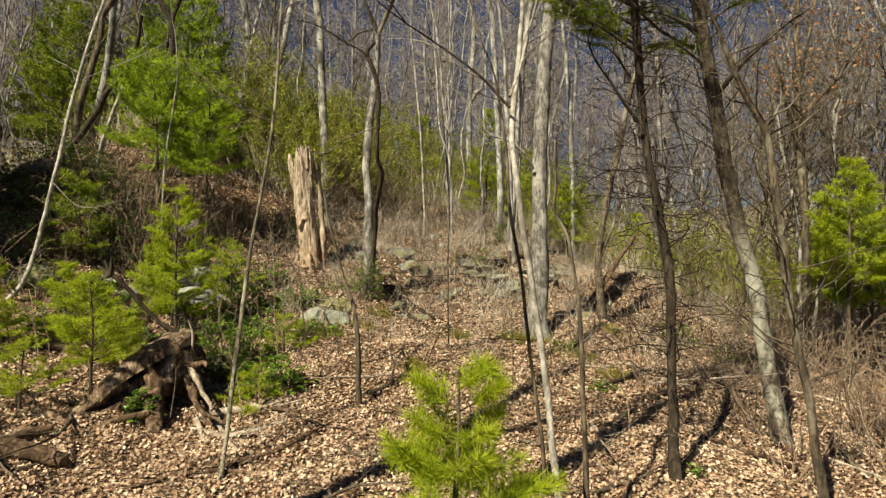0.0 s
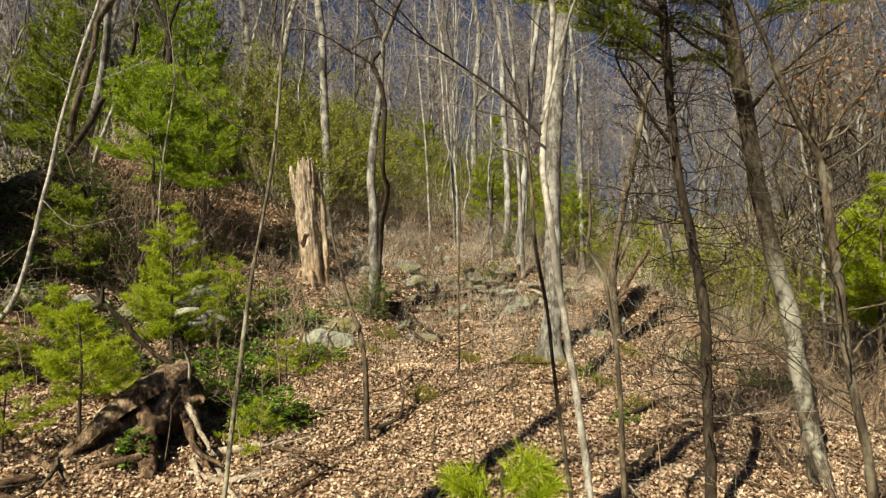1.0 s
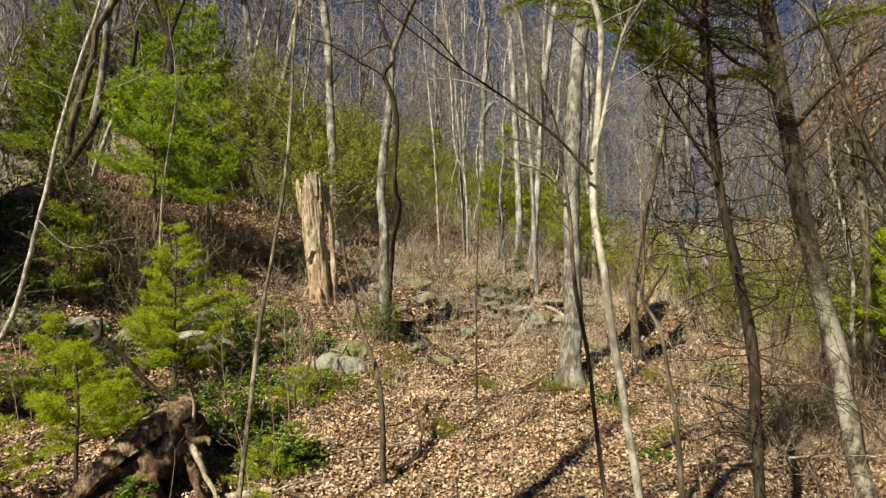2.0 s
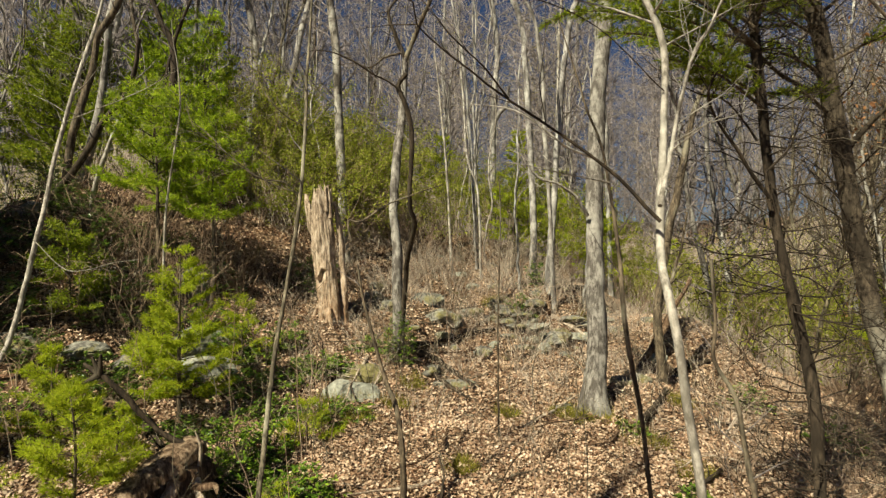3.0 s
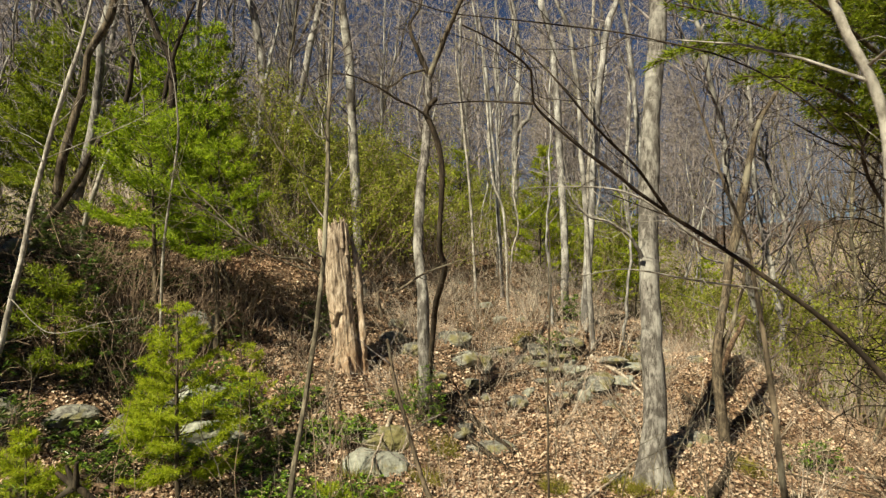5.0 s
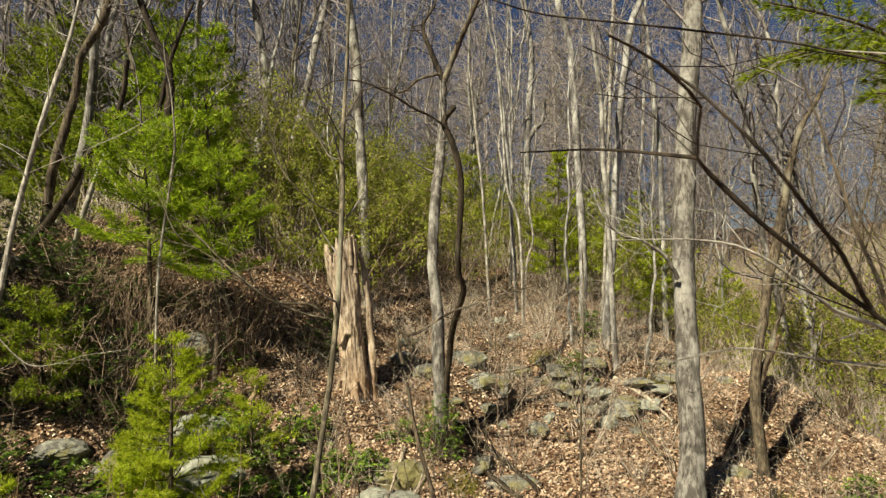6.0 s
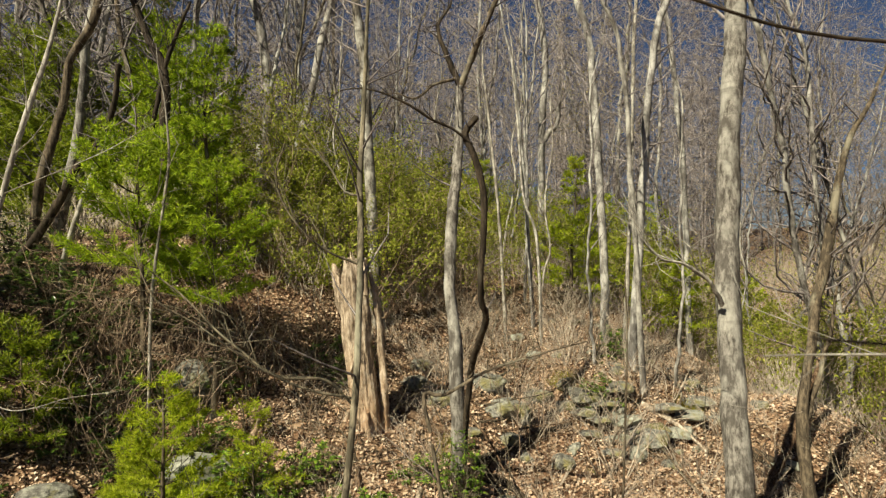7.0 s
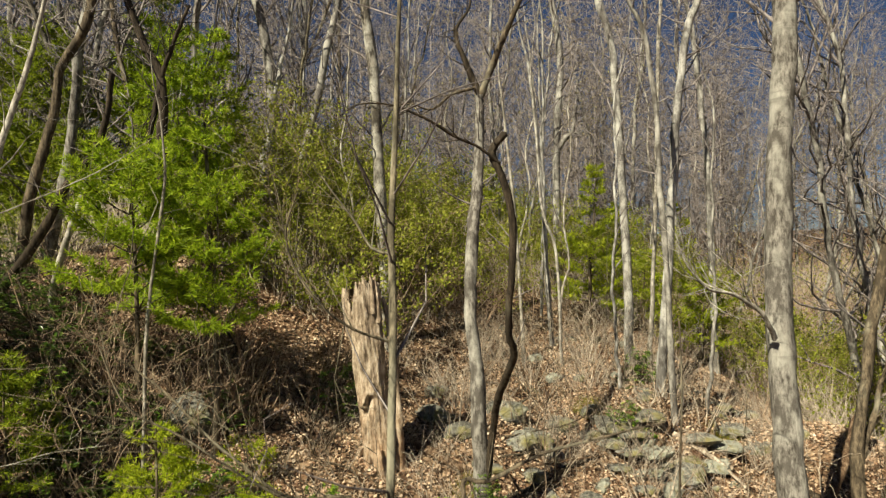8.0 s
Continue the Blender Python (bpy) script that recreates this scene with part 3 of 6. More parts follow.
bare_tree([(-1.47, 11.1, -0.31), (-1.56, 11.3, 1.16), (-1.81, 11.6, 1.85), (-2.12, 12, 2.78), (-2.28, 12.2, 3.47)], 0.052, 0.018, M_BROWN, "thin brown sapling leaning over, with a side branch", [([(-2.25, 11.4, 3.83), (-2.3, 11.5, 4.14), (-2.12, 11.5, 4.13), (-1.73, 11.4, 4.36), (-1.36, 11.3, 4.51), (-0.93, 11.2, 4.64)], 0.018, 0.006, 5)], 7, 0.6, 0.9, 0.008, 16, 9, 0.3, 0.06)
bare_tree([(5.52, 10.3, -0.79), (5.52, 10.7, 0.13), (5.43, 10.9, 1.25), (5.14, 11, 2.8), (4.85, 11, 3.97), (4.55, 11, 5.73), (4.36, 11, 6.71)], 0.145, 0.085, M_FOOT, "leaning tree with rough dark bark and pale lichen low down", [([(4.67, 11, 4.95), (4.95, 10.8, 5.38), (5.23, 10.6, 5.7), (5.56, 10.5, 6.05), (5.97, 10.4, 6.33)], 0.045, 0.012, 7), ([(4.34, 11, 5.87), (3.84, 10.8, 6.04), (3.39, 10.6, 6.27), (2.97, 10.5, 6.54), (2.71, 10.4, 6.88)], 0.03, 0.008, 9)], 84, 0.36, 1.7, 0.009, 17, 16, 0.45, 0.04, 6.0, M_DARK, dense=100, fan=4.5, thick=0.0042, sprays=2, boughs=[
    [(4.45, 11, 6.9), (3.8, 10.5, 7.2), (3.2, 10.2, 7.3)], [(4.4, 11, 7.0), (4.9, 10.4, 7.4), (5.5, 10.0, 7.5)], [(4.4, 11, 7.4), (4.3, 10.2, 7.7), (4.1, 9.5, 7.8)], [(4.45, 11, 6.6), (3.4, 10.7, 7.0), (2.5, 10.4, 7.0)], [(4.5, 11, 6.1), (3.7, 10.8, 6.4), (3.0, 10.5, 6.3)], [(4.45, 11, 6.8), (3.2, 11.0, 7.4), (2.0, 10.9, 7.5)], [(4.5, 11, 6.3), (5.2, 10.4, 6.6), (5.9, 10.0, 6.5)], [(4.5, 11, 5.6), (3.9, 10.6, 5.8), (3.4, 10.3, 5.7)]])
bare_tree([(3.18, 8.7, -0.64), (3.28, 9.1, 0.71), (3.31, 9.4, 2.07), (3.21, 9.6, 3.18), (3.1, 9.8, 4.32), (3.04, 10, 5.87), (3.04, 10.2, 6.94)], 0.074, 0.04, M_DARK, "thin shaggy dark tree with many dead drooping branches", [([(2.96, 9.6, 4.3), (2.64, 9.5, 4.69), (2.24, 9.4, 5.23), (2.14, 9.3, 5.56), (2.42, 9.3, 6.04), (2.63, 9.2, 6.42)], 0.024, 0.008, 14), ([(2.87, 9.7, 4.99), (2.62, 9.9, 5.51), (2.32, 10, 5.64), (2.04, 10.2, 5.87)], 0.018, 0.006, 9), ([(2.96, 9.6, 4.63), (3.16, 9.5, 4.9), (3.23, 9.4, 5.16), (3.38, 9.3, 5.49)], 0.018, 0.006, 9)], 190, 0.14, 1.25, 0.008, 18, 12, 0.45, 0.10, 3.0, M_DARK, 0.0, 2, 7.0, True, dense=150, thick=0.0042, sprays=2, boughs=[
    [(3.05, 10.0, 6.4), (2.3, 9.9, 6.9), (1.6, 9.9, 7.1)], [(3.05, 10.0, 6.2), (2.0, 9.4, 6.6), (1.2, 8.8, 6.7)], [(3.05, 10.1, 6.7), (3.5, 9.4, 7.1), (3.6, 8.6, 7.3)], [(3.05, 10.0, 6.6), (2.4, 9.2, 7.0), (1.9, 8.6, 7.1)], [(3.05, 10.0, 5.9), (1.6, 9.4, 6.3), (0.7, 9.0, 6.3), (0.2, 8.8, 6.1)], [(3.04, 10.0, 6.2), (1.9, 9.7, 6.5), (1.1, 9.3, 6.6), (0.5, 9.2, 6.7)], [(3.08, 9.9, 5.4), (2.2, 9.3, 5.7), (1.5, 8.9, 5.75)], [(3.05, 10.0, 5.6), (1.6, 9.0, 5.95), (0.75, 8.5, 5.9)]])
bare_tree([(4.66, 7.7, -0.77), (4.36, 7.6, 0.65), (4.16, 7.6, 1.6), (4, 7.55, 2.67), (3.83, 7.55, 3.75), (3.57, 7.5, 4.21)], 0.06, 0.025, M_BROWN, "thin dark crooked tree among dry brush", [([(3.83, 7.55, 3.75), (3.99, 7.6, 4.03), (4.21, 7.7, 4.18), (4.57, 7.9, 3.99)], 0.022, 0.008, 5)], 56, 0.25, 1.7, 0.009, 19, 10, 0.3, 0.07, 2.0, M_BROWN, thick=0.0036)
bare_tree([(1.1, 5.75, -0.35), (1.09, 6, 0.06), (1.02, 6.5, 1.25), (0.78, 6.6, 3.06), (0.75, 6.85, 3.7), (0.85, 7.1, 4.64), (0.89, 7.2, 5.22), (0.84, 7.25, 5.53), (0.68, 7.3, 5.96)], 0.039, 0.018, M_PALE, "pale smooth-barked slender tree with a long arching limb", [
    ([(0.71, 6.75, 3.9), (0.3, 6.8, 4.33), (-0.36, 6.8, 4.79), (-0.74, 6.6, 5.01), (-0.88, 6.54, 5.11), (-1.06, 6.46, 5.26), (-1.08, 6.38, 5.38), (-1.22, 6.24, 5.45), (-1.34, 6.16, 5.49)], 0.016, 0.003, 2),
    ([(-1.06, 6.46, 5.26), (-1.26, 6.6, 5.31), (-1.48, 6.72, 5.33)], 0.006, 0.002, 0),
    ([(-0.40, 6.79, 4.82), (-0.60, 6.62, 5.02), (-0.83, 6.42, 5.19), (-0.95, 6.50, 5.38), (-1.1, 6.6, 5.55)], 0.007, 0.003, 2),
    ([(0.86, 7.1, 4.95), (0.2, 7.0, 5.5), (-0.4, 6.92, 5.66), (-1.05, 6.9, 5.75), (-1.42, 6.9, 5.81), (-1.74, 6.9, 5.92)], 0.0058, 0.0025, 2),
    ([(0.71, 6.76, 4.02), (0.77, 6.85, 4.18), (0.87, 6.95, 4.46), (0.99, 7, 4.94), (1.09, 7, 5.26), (1.21, 7, 5.45), (1.32, 7, 5.71)], 0.02, 0.007, 7, M_PALE)], 16, 0.62, 1.5, 0.011, 20, 12, 0.3, 0.04, 3.0, M_PALE, limb_material=M_DARK, clear_x=-1.45)
bare_tree([(1.27, 8.1, -0.2), (1.21, 8.15, 0.37), (1.08, 8.2, 1.4), (0.99, 8.2, 2.17), (0.86, 8.2, 2.97), (0.82, 8.3, 3.7), (0.68, 8.3, 4.65), (0.53, 8.3, 5.04)], 0.027, 0.013, M_BROWN, "thin dark stem close beside a pale tree", [([(0.68, 8.3, 4.55), (0.30, 8.15, 4.68), (0.19, 8.05, 4.74), (-0.12, 8.05, 4.98), (-0.41, 8.05, 5.06), (-0.93, 8.05, 5.06)], 0.013, 0.003, 3, M_PALE), ([(0.74, 8.3, 4.35), (0.25, 8.1, 4.42), (-0.25, 8.0, 4.50), (-0.75, 7.9, 4.44)], 0.009, 0.003, 2, M_PALE)], 9, 0.6, 0.9, 0.007, 21, 9, 0.3, 0.06, 1.0)
bare_tree([(4.41, 17.4, 0), (4.3, 17.6, 1.89), (4.44, 17.7, 3.13), (4.65, 17.8, 4.17), (4.87, 17.9, 4.94), (5.26, 18, 6.58)], 0.115, 0.05, M_BROWN, "twisted brown forked tree at the edge of the brush", [([(4.33, 17.6, 2.13), (4.75, 17.8, 3.12), (4.95, 17.9, 3.56), (5.15, 18, 4.6)], 0.06, 0.025, 8)], 20, 0.45, 1.7, 0.014, 22, 11, 0.4, 0.10, 2.5)
bare_tree([(1.48, 6.9, 1.56), (1.46, 7, 1.98), (1.38, 7, 2.52), (1.24, 7.1, 2.82), (1.26, 7.1, 3.1), (1.27, 7.2, 3.61)], 0.035, 0.014, M_BROWN, "thin kinked brown sapling", [], 9, 0.4, 0.7, 0.006, 23, 8, 0.2, 0.08)
bare_tree([(0.13, 14.2, 0.2), (0.11, 14.1, 1.95), (0.16, 14, 4.05), (0.15, 14, 5)], 0.022, 0.01, M_BROWN, "very thin straight sapling in the leaves", [], 8, 0.4, 0.6, 0.005, 24, 7, 0.2, 0.05)
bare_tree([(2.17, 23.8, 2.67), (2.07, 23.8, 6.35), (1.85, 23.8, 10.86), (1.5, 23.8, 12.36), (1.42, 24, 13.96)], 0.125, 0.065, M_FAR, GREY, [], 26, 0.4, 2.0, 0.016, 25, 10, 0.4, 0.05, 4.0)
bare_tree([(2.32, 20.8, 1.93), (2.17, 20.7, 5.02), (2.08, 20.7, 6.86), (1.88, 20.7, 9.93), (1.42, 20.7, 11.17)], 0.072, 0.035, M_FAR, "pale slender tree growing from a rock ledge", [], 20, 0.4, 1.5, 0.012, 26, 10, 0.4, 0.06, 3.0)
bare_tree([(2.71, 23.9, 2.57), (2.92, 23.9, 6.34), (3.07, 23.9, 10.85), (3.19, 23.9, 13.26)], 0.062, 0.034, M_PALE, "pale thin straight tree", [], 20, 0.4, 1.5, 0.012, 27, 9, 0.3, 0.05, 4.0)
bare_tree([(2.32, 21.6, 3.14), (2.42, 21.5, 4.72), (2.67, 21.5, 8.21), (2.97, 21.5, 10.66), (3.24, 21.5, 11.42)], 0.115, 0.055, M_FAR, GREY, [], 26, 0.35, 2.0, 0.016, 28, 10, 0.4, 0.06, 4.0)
bare_tree([(1.24, 30, 4.1), (1.27, 30, 9.44), (1.43, 30, 12.72), (1.16, 30, 14.77)], 0.155, 0.075, M_FAR, "tall grey tree with a broken dark limb", [([(1.31, 30, 9.34), (1.56, 29.9, 9.72), (1.82, 29.8, 9.97), (1.91, 29.7, 10.8)], 0.11, 0.06, 6)], 30, 0.45, 2.6, 0.022, 29, 10, 0.4, 0.05, 5.0)
bare_tree([(-0.66, 23.7, 3.03), (-0.79, 23.7, 5.95), (-0.97, 23.7, 8.2), (-1.1, 23.7, 9.7)], 0.05, 0.025, M_PALE, "pale thin crooked young tree", [], 14, 0.4, 1.2, 0.010, 30, 8, 0.2, 0.06, 2.0)
bare_tree([(0.33, 23.7, 3.09), (0.25, 23.7, 5.63), (-0.1, 23.7, 6.84), (-0.22, 23.7, 8.64), (-0.34, 23.7, 10.28)], 0.045, 0.025, M_PALE, "pale thin crooked young tree", [], 14, 0.4, 1.2, 0.010, 31, 8, 0.2, 0.06, 2.0)
bare_tree([(0.24, 25, 3.6), (0.05, 25, 7.56), (-0.19, 25, 10.46), (-0.49, 25, 11.92)], 0.065, 0.04, M_FAR, "pale thin crooked young tree", [], 14, 0.4, 1.2, 0.010, 32, 8, 0.2, 0.06, 2.0)
bare_tree([(5.44, 26.4, 2.06), (5.39, 26.4, 3.96), (5.28, 26.4, 8.1), (5.11, 26.4, 10.17), (4.89, 26.4, 12.24)], 0.105, 0.065, M_FAR, GREY, [], 24, 0.35, 2.2, 0.016, 33, 10, 0.3, 0.05, 4.0)
bare_tree([(-7.59, 17.2, 3.32), (-7.55, 17.3, 4.81), (-7.29, 17.3, 6.51), (-7.21, 17.3, 7.26), (-7.28, 17.3, 8.21)], 0.035, 0.018, M_PALE, "pale whip-thin sapling in front of evergreens", [], 10, 0.4, 0.9, 0.006, 34, 8, 0.2, 0.05, 1.0)
bare_tree([(-11.2, 19, 5.34), (-10.51, 19, 6.21), (-9.99, 19, 7.14), (-9.47, 19, 7.79), (-9.14, 19, 8.44), (-9.02, 19, 9.37)], 0.10, 0.05, M_DARK, "dark dead tree leaning on the steep bank", [], 14, 0.4, 1.4, 0.012, 35, 9, 0.3, 0.08)
bare_tree([(-10.21, 19, 5.43), (-9.89, 19, 6.42), (-9.53, 19, 7.3)], 0.07, 0.045, M_PALE, "bleached broken dead stem", [], 3, 0.6, 0.6, 0.008, 36, 8, 0.2, 0.10)
bare_tree([(-11.68, 20, 5.53), (-11.28, 20, 7.32), (-10.82, 20, 8.86), (-10.62, 20, 9.81), (-10.12, 20, 10.63), (-9.92, 20, 11.45)], 0.11, 0.07, M_BROWN, "brown tree on the steep bank", [], 24, 0.4, 1.8, 0.014, 37, 9, 0.3, 0.07, 4.0)
bare_tree([(-11.67, 21, 5.88), (-11.2, 21, 7.79), (-10.94, 21, 9.45), (-10.85, 21, 10.61), (-10.57, 21, 11.62)], 0.13, 0.08, M_GREY, "grey tree on the steep bank", [], 24, 0.4, 1.8, 0.014, 38, 9, 0.3, 0.06, 4.0)
bare_tree([(-8.69, 20.5, 5.95), (-8.75, 20.5, 7.93), (-8.75, 20.5, 9.65), (-9.11, 20.5, 10.4), (-9.47, 20.5, 11.4)], 0.13, 0.055, M_DARK, "dark forked tree standing among evergreens", [([(-8.75, 20.5, 9.65), (-8.49, 20.5, 10.38), (-8.1, 20.5, 11.23)], 0.065, 0.03, 7), ([(-8.75, 20.5, 9.53), (-8.98, 20.5, 8.67), (-9.07, 20.5, 7.81)], 0.07, 0.05, 4)], 20, 0.5, 1.8, 0.014, 39, 10, 0.3, 0.10, 2.0)
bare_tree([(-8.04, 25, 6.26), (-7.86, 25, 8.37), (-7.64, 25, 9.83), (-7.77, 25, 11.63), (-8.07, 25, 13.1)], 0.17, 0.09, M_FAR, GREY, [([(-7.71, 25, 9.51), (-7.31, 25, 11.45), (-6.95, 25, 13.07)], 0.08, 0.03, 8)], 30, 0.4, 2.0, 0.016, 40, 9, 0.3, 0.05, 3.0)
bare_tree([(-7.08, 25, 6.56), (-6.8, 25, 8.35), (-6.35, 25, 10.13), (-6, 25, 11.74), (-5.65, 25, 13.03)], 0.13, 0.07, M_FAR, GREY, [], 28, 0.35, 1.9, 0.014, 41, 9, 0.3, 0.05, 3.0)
bare_tree([(-9.95, 14.2, -0.36), (-9.32, 14.3, 1.9), (-8.87, 14.6, 4.23), (-8.6, 14.8, 5.96), (-8.31, 15, 7.34), (-8.09, 15.2, 8.35), (-7.94, 15.3, 9.21)], 0.056, 0.022, M_PALE, "slender pale leaning birch-like tree", [([(-8.42, 14.75, 6.31), (-7.46, 14.6, 6.63), (-6.7, 14.5, 6.9), (-5.85, 14.4, 7.36)], 0.009, 0.003, 5), ([(-8.88, 14.4, 3.94), (-8.12, 14.3, 3.35), (-7.23, 14.3, 3.49), (-6.54, 14.3, 3.58)], 0.009, 0.003, 5)], 18, 0.5, 1.3, 0.008, 42, 10, 0.3, 0.04, 2.0, M_PALE)

# two tall trees behind the camera whose shadows reach over the leaves
bare_tree([(-4.3, 1.9, -0.8), (-4.25, 1.95, 5), (-4.35, 1.9, 11), (-4.2, 2.0, 15)], 0.19, 0.08, M_GREY, GREY, [], 26, 0.6, 2.6, 0.02, 51, 12, 0.4, 0.05, 4.0)
bare_tree([(-6.9, 1.6, -0.8), (-6.85, 1.65, 5), (-6.95, 1.6, 10.5), (-7.3, 1.5, 13), (-7.5, 1.6, 16)], 0.21, 0.08, M_GREY, GREY, [
    ([(-6.95, 1.6, 10.3), (-6.2, 1.5, 11.8), (-5.7, 1.2, 14), (-5.4, 1.1, 16)], 0.11, 0.04, 10)], 26, 0.6, 2.6, 0.02, 52, 12, 0.4, 0.05, 3.0)

oak = bare_tree([(8.7, 15.2, -0.2), (8.6, 15.1, 3), (8.3, 14.9, 6), (8.4, 15.0, 8.5)], 0.10, 0.05, M_BROWN, "crooked oak with rust-brown dead leaves in its crown", [
    ([(8.5, 15.0, 4.5), (7.9, 14.6, 5.6), (7.6, 14.4, 6.6)], 0.05, 0.02, 9), ([(8.4, 14.95, 5.5), (9.1, 14.6, 6.4), (9.5, 14.4, 7.2)], 0.05, 0.02, 9)], 30, 0.4, 1.9, 0.012, 53, 10, 0.3, 0.06, 2.0, M_BROWN)
nr = np.random.default_rng(54)
g = Geo()
n = 520
spot = np.array([(7.6, 14.4, 6.3), (9.4, 14.4, 7.0), (8.4, 14.8, 8.0), (8.9, 14.9, 6.2)])[nr.integers(0, 4, n)] + nr.normal(0, 0.45, (n, 3))
ln = nr.uniform(0.06, 0.12, n)
leaves(g, spot, nr.normal(0, 1, (n, 3)), nr.normal(0, 0.7, (n, 3)) + (0, 0, 1), ln, ln * 0.6)
tagged(part("dead_leaves", g, M_RUST, oak, "rust-brown dead leaves"), kind="stuff")

# the woods behind: tall bare trees of a few habits, each an object of its own
def woods_tree(seed, height, r, material, branches=38, low=0.10, label="bare grey forest tree with fine twigs", twigs=M_TWIG):
    rng = random.Random(seed)
    tree = thing("tree", (0, 0, 0), label, "tree", "bare woods behind the slope")
    pts = [(0, 0, -0.6)]
    x = y = 0.0
    for k in range(1, 8):
        x, y = x + rng.gauss(0, 0.13), y + rng.gauss(0, 0.13)
        pts.append((x, y, height * k / 7))
    g = Geo()
    p, rr = tube(g, pts, [r, r * 0.8, r * 0.6, r * 0.12], 7, 0.05, seed, 0.4, step=0.35, crook=0.035)
    part("trunk", g, material, tree)
    segs = []
    for k in range(4):
        i = int(len(p) * rng.uniform(0.30, 0.75))
        a = rng.uniform(0, 6.28)
        grow(segs, rng, p[i], (math.cos(a) * 0.55, math.sin(a) * 0.55, 1), height * rng.uniform(0.28, 0.42), rr[i] * 0.62, 2, 0.10, 0.15, 8.0, 0.5, 0.25, 1.3)
    for k in range(branches):
        u = low + (1 - low) * (k + rng.random()) / branches
        i = min(len(p) - 2, int(u * len(p)))
        a = rng.uniform(0, 6.28)
        grow(segs, rng, p[i], (math.cos(a), math.sin(a), rng.uniform(0.3, 1.5)), rng.uniform(0.09, 0.20) * height * (1.25 - 0.7 * u), rr[i] * 0.50, 2, 0.09, 0.30, 7.0, 0.60, 0.25, 1.5)
    g = Geo()
    lay(g, segs, 0.0070, 0.016)
    part("crown", g, twigs, tree)
    return tree


rng = random.Random(5)
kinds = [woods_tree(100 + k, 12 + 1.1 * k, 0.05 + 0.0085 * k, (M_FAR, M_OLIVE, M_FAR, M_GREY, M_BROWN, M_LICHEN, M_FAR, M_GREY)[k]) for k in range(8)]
spots = []
tries = 0
while len(spots) < 104 and tries < 6000:
    tries += 1
    y = 24 + 46 * rng.random() ** 1.3
    x = rng.uniform(-0.85, 0.85) * (y + 4)
    near = 1.1 if y < 34 else 1.4
    if y < 27 and -9 < x < 7:
        continue
    if all((x - a) ** 2 + (y - b) ** 2 > near ** 2 for a, b in spots):
        spots.append((x, y))
for k in range(10):
    spots.append((rng.uniform(7.5, 18), rng.uniform(15, 30)))
for k in range(24):
    spots.append((rng.uniform(-21, -7), rng.uniform(22.5, 33)))
for k, (x, y) in enumerate(spots):
    m = pose(x, y, gz(x, y), rng.gauss(0, 8), rng.gauss(0, 8), rng.uniform(0, 360))
    if k < len(kinds):
        kinds[k].matrix_basis = m
    else:
        copy_thing(kinds[k % len(kinds)], m)

brown = [woods_tree(140 + k, 9 + 1.6 * k, 0.05 + 0.01 * k, (M_BROWN, M_LICHEN, M_OLIVE)[k], 46, 0.22, "brown twiggy tree at the side of the slope", M_BROWN) for k in range(3)]
for k in range(26):
    y = rng.uniform(16, 29)
    x = max(7.5, rng.uniform(0.42, 0.80) * y)
    m = pose(x, y, gz(x, y), rng.gauss(0, 6), rng.gauss(0, 6), rng.uniform(0, 360))
    if k < len(brown):
        brown[k].matrix_basis = m
    else:
        copy_thing(brown[k % len(brown)], m)


# slim pale young trees that stand close together in the middle of the slope
slim = [woods_tree(120 + k, 8.5 + 1.4 * k, 0.04 + 0.006 * k, (M_PALE, M_FAR)[k % 2], 18, 0.3, "slim pale young tree with fine twigs") for k in range(4)]
spots = []
while len(spots) < 16:
    x, y = rng.uniform(-6.5, 9), rng.uniform(21.5, 31)
    if all((x - a) ** 2 + (y - b) ** 2 > 0.7 for a, b in spots) and not (-5.2 < x < -3.2 and y < 23):
        spots.append((x, y))
for k, (x, y) in enumerate(spots):
    m = pose(x, y, gz(x, y), rng.gauss(0, 3), rng.gauss(0, 3), rng.uniform(0, 360))
    if k < len(slim):
        slim[k].matrix_basis = m
    else:
        copy_thing(slim[k % len(slim)], m)


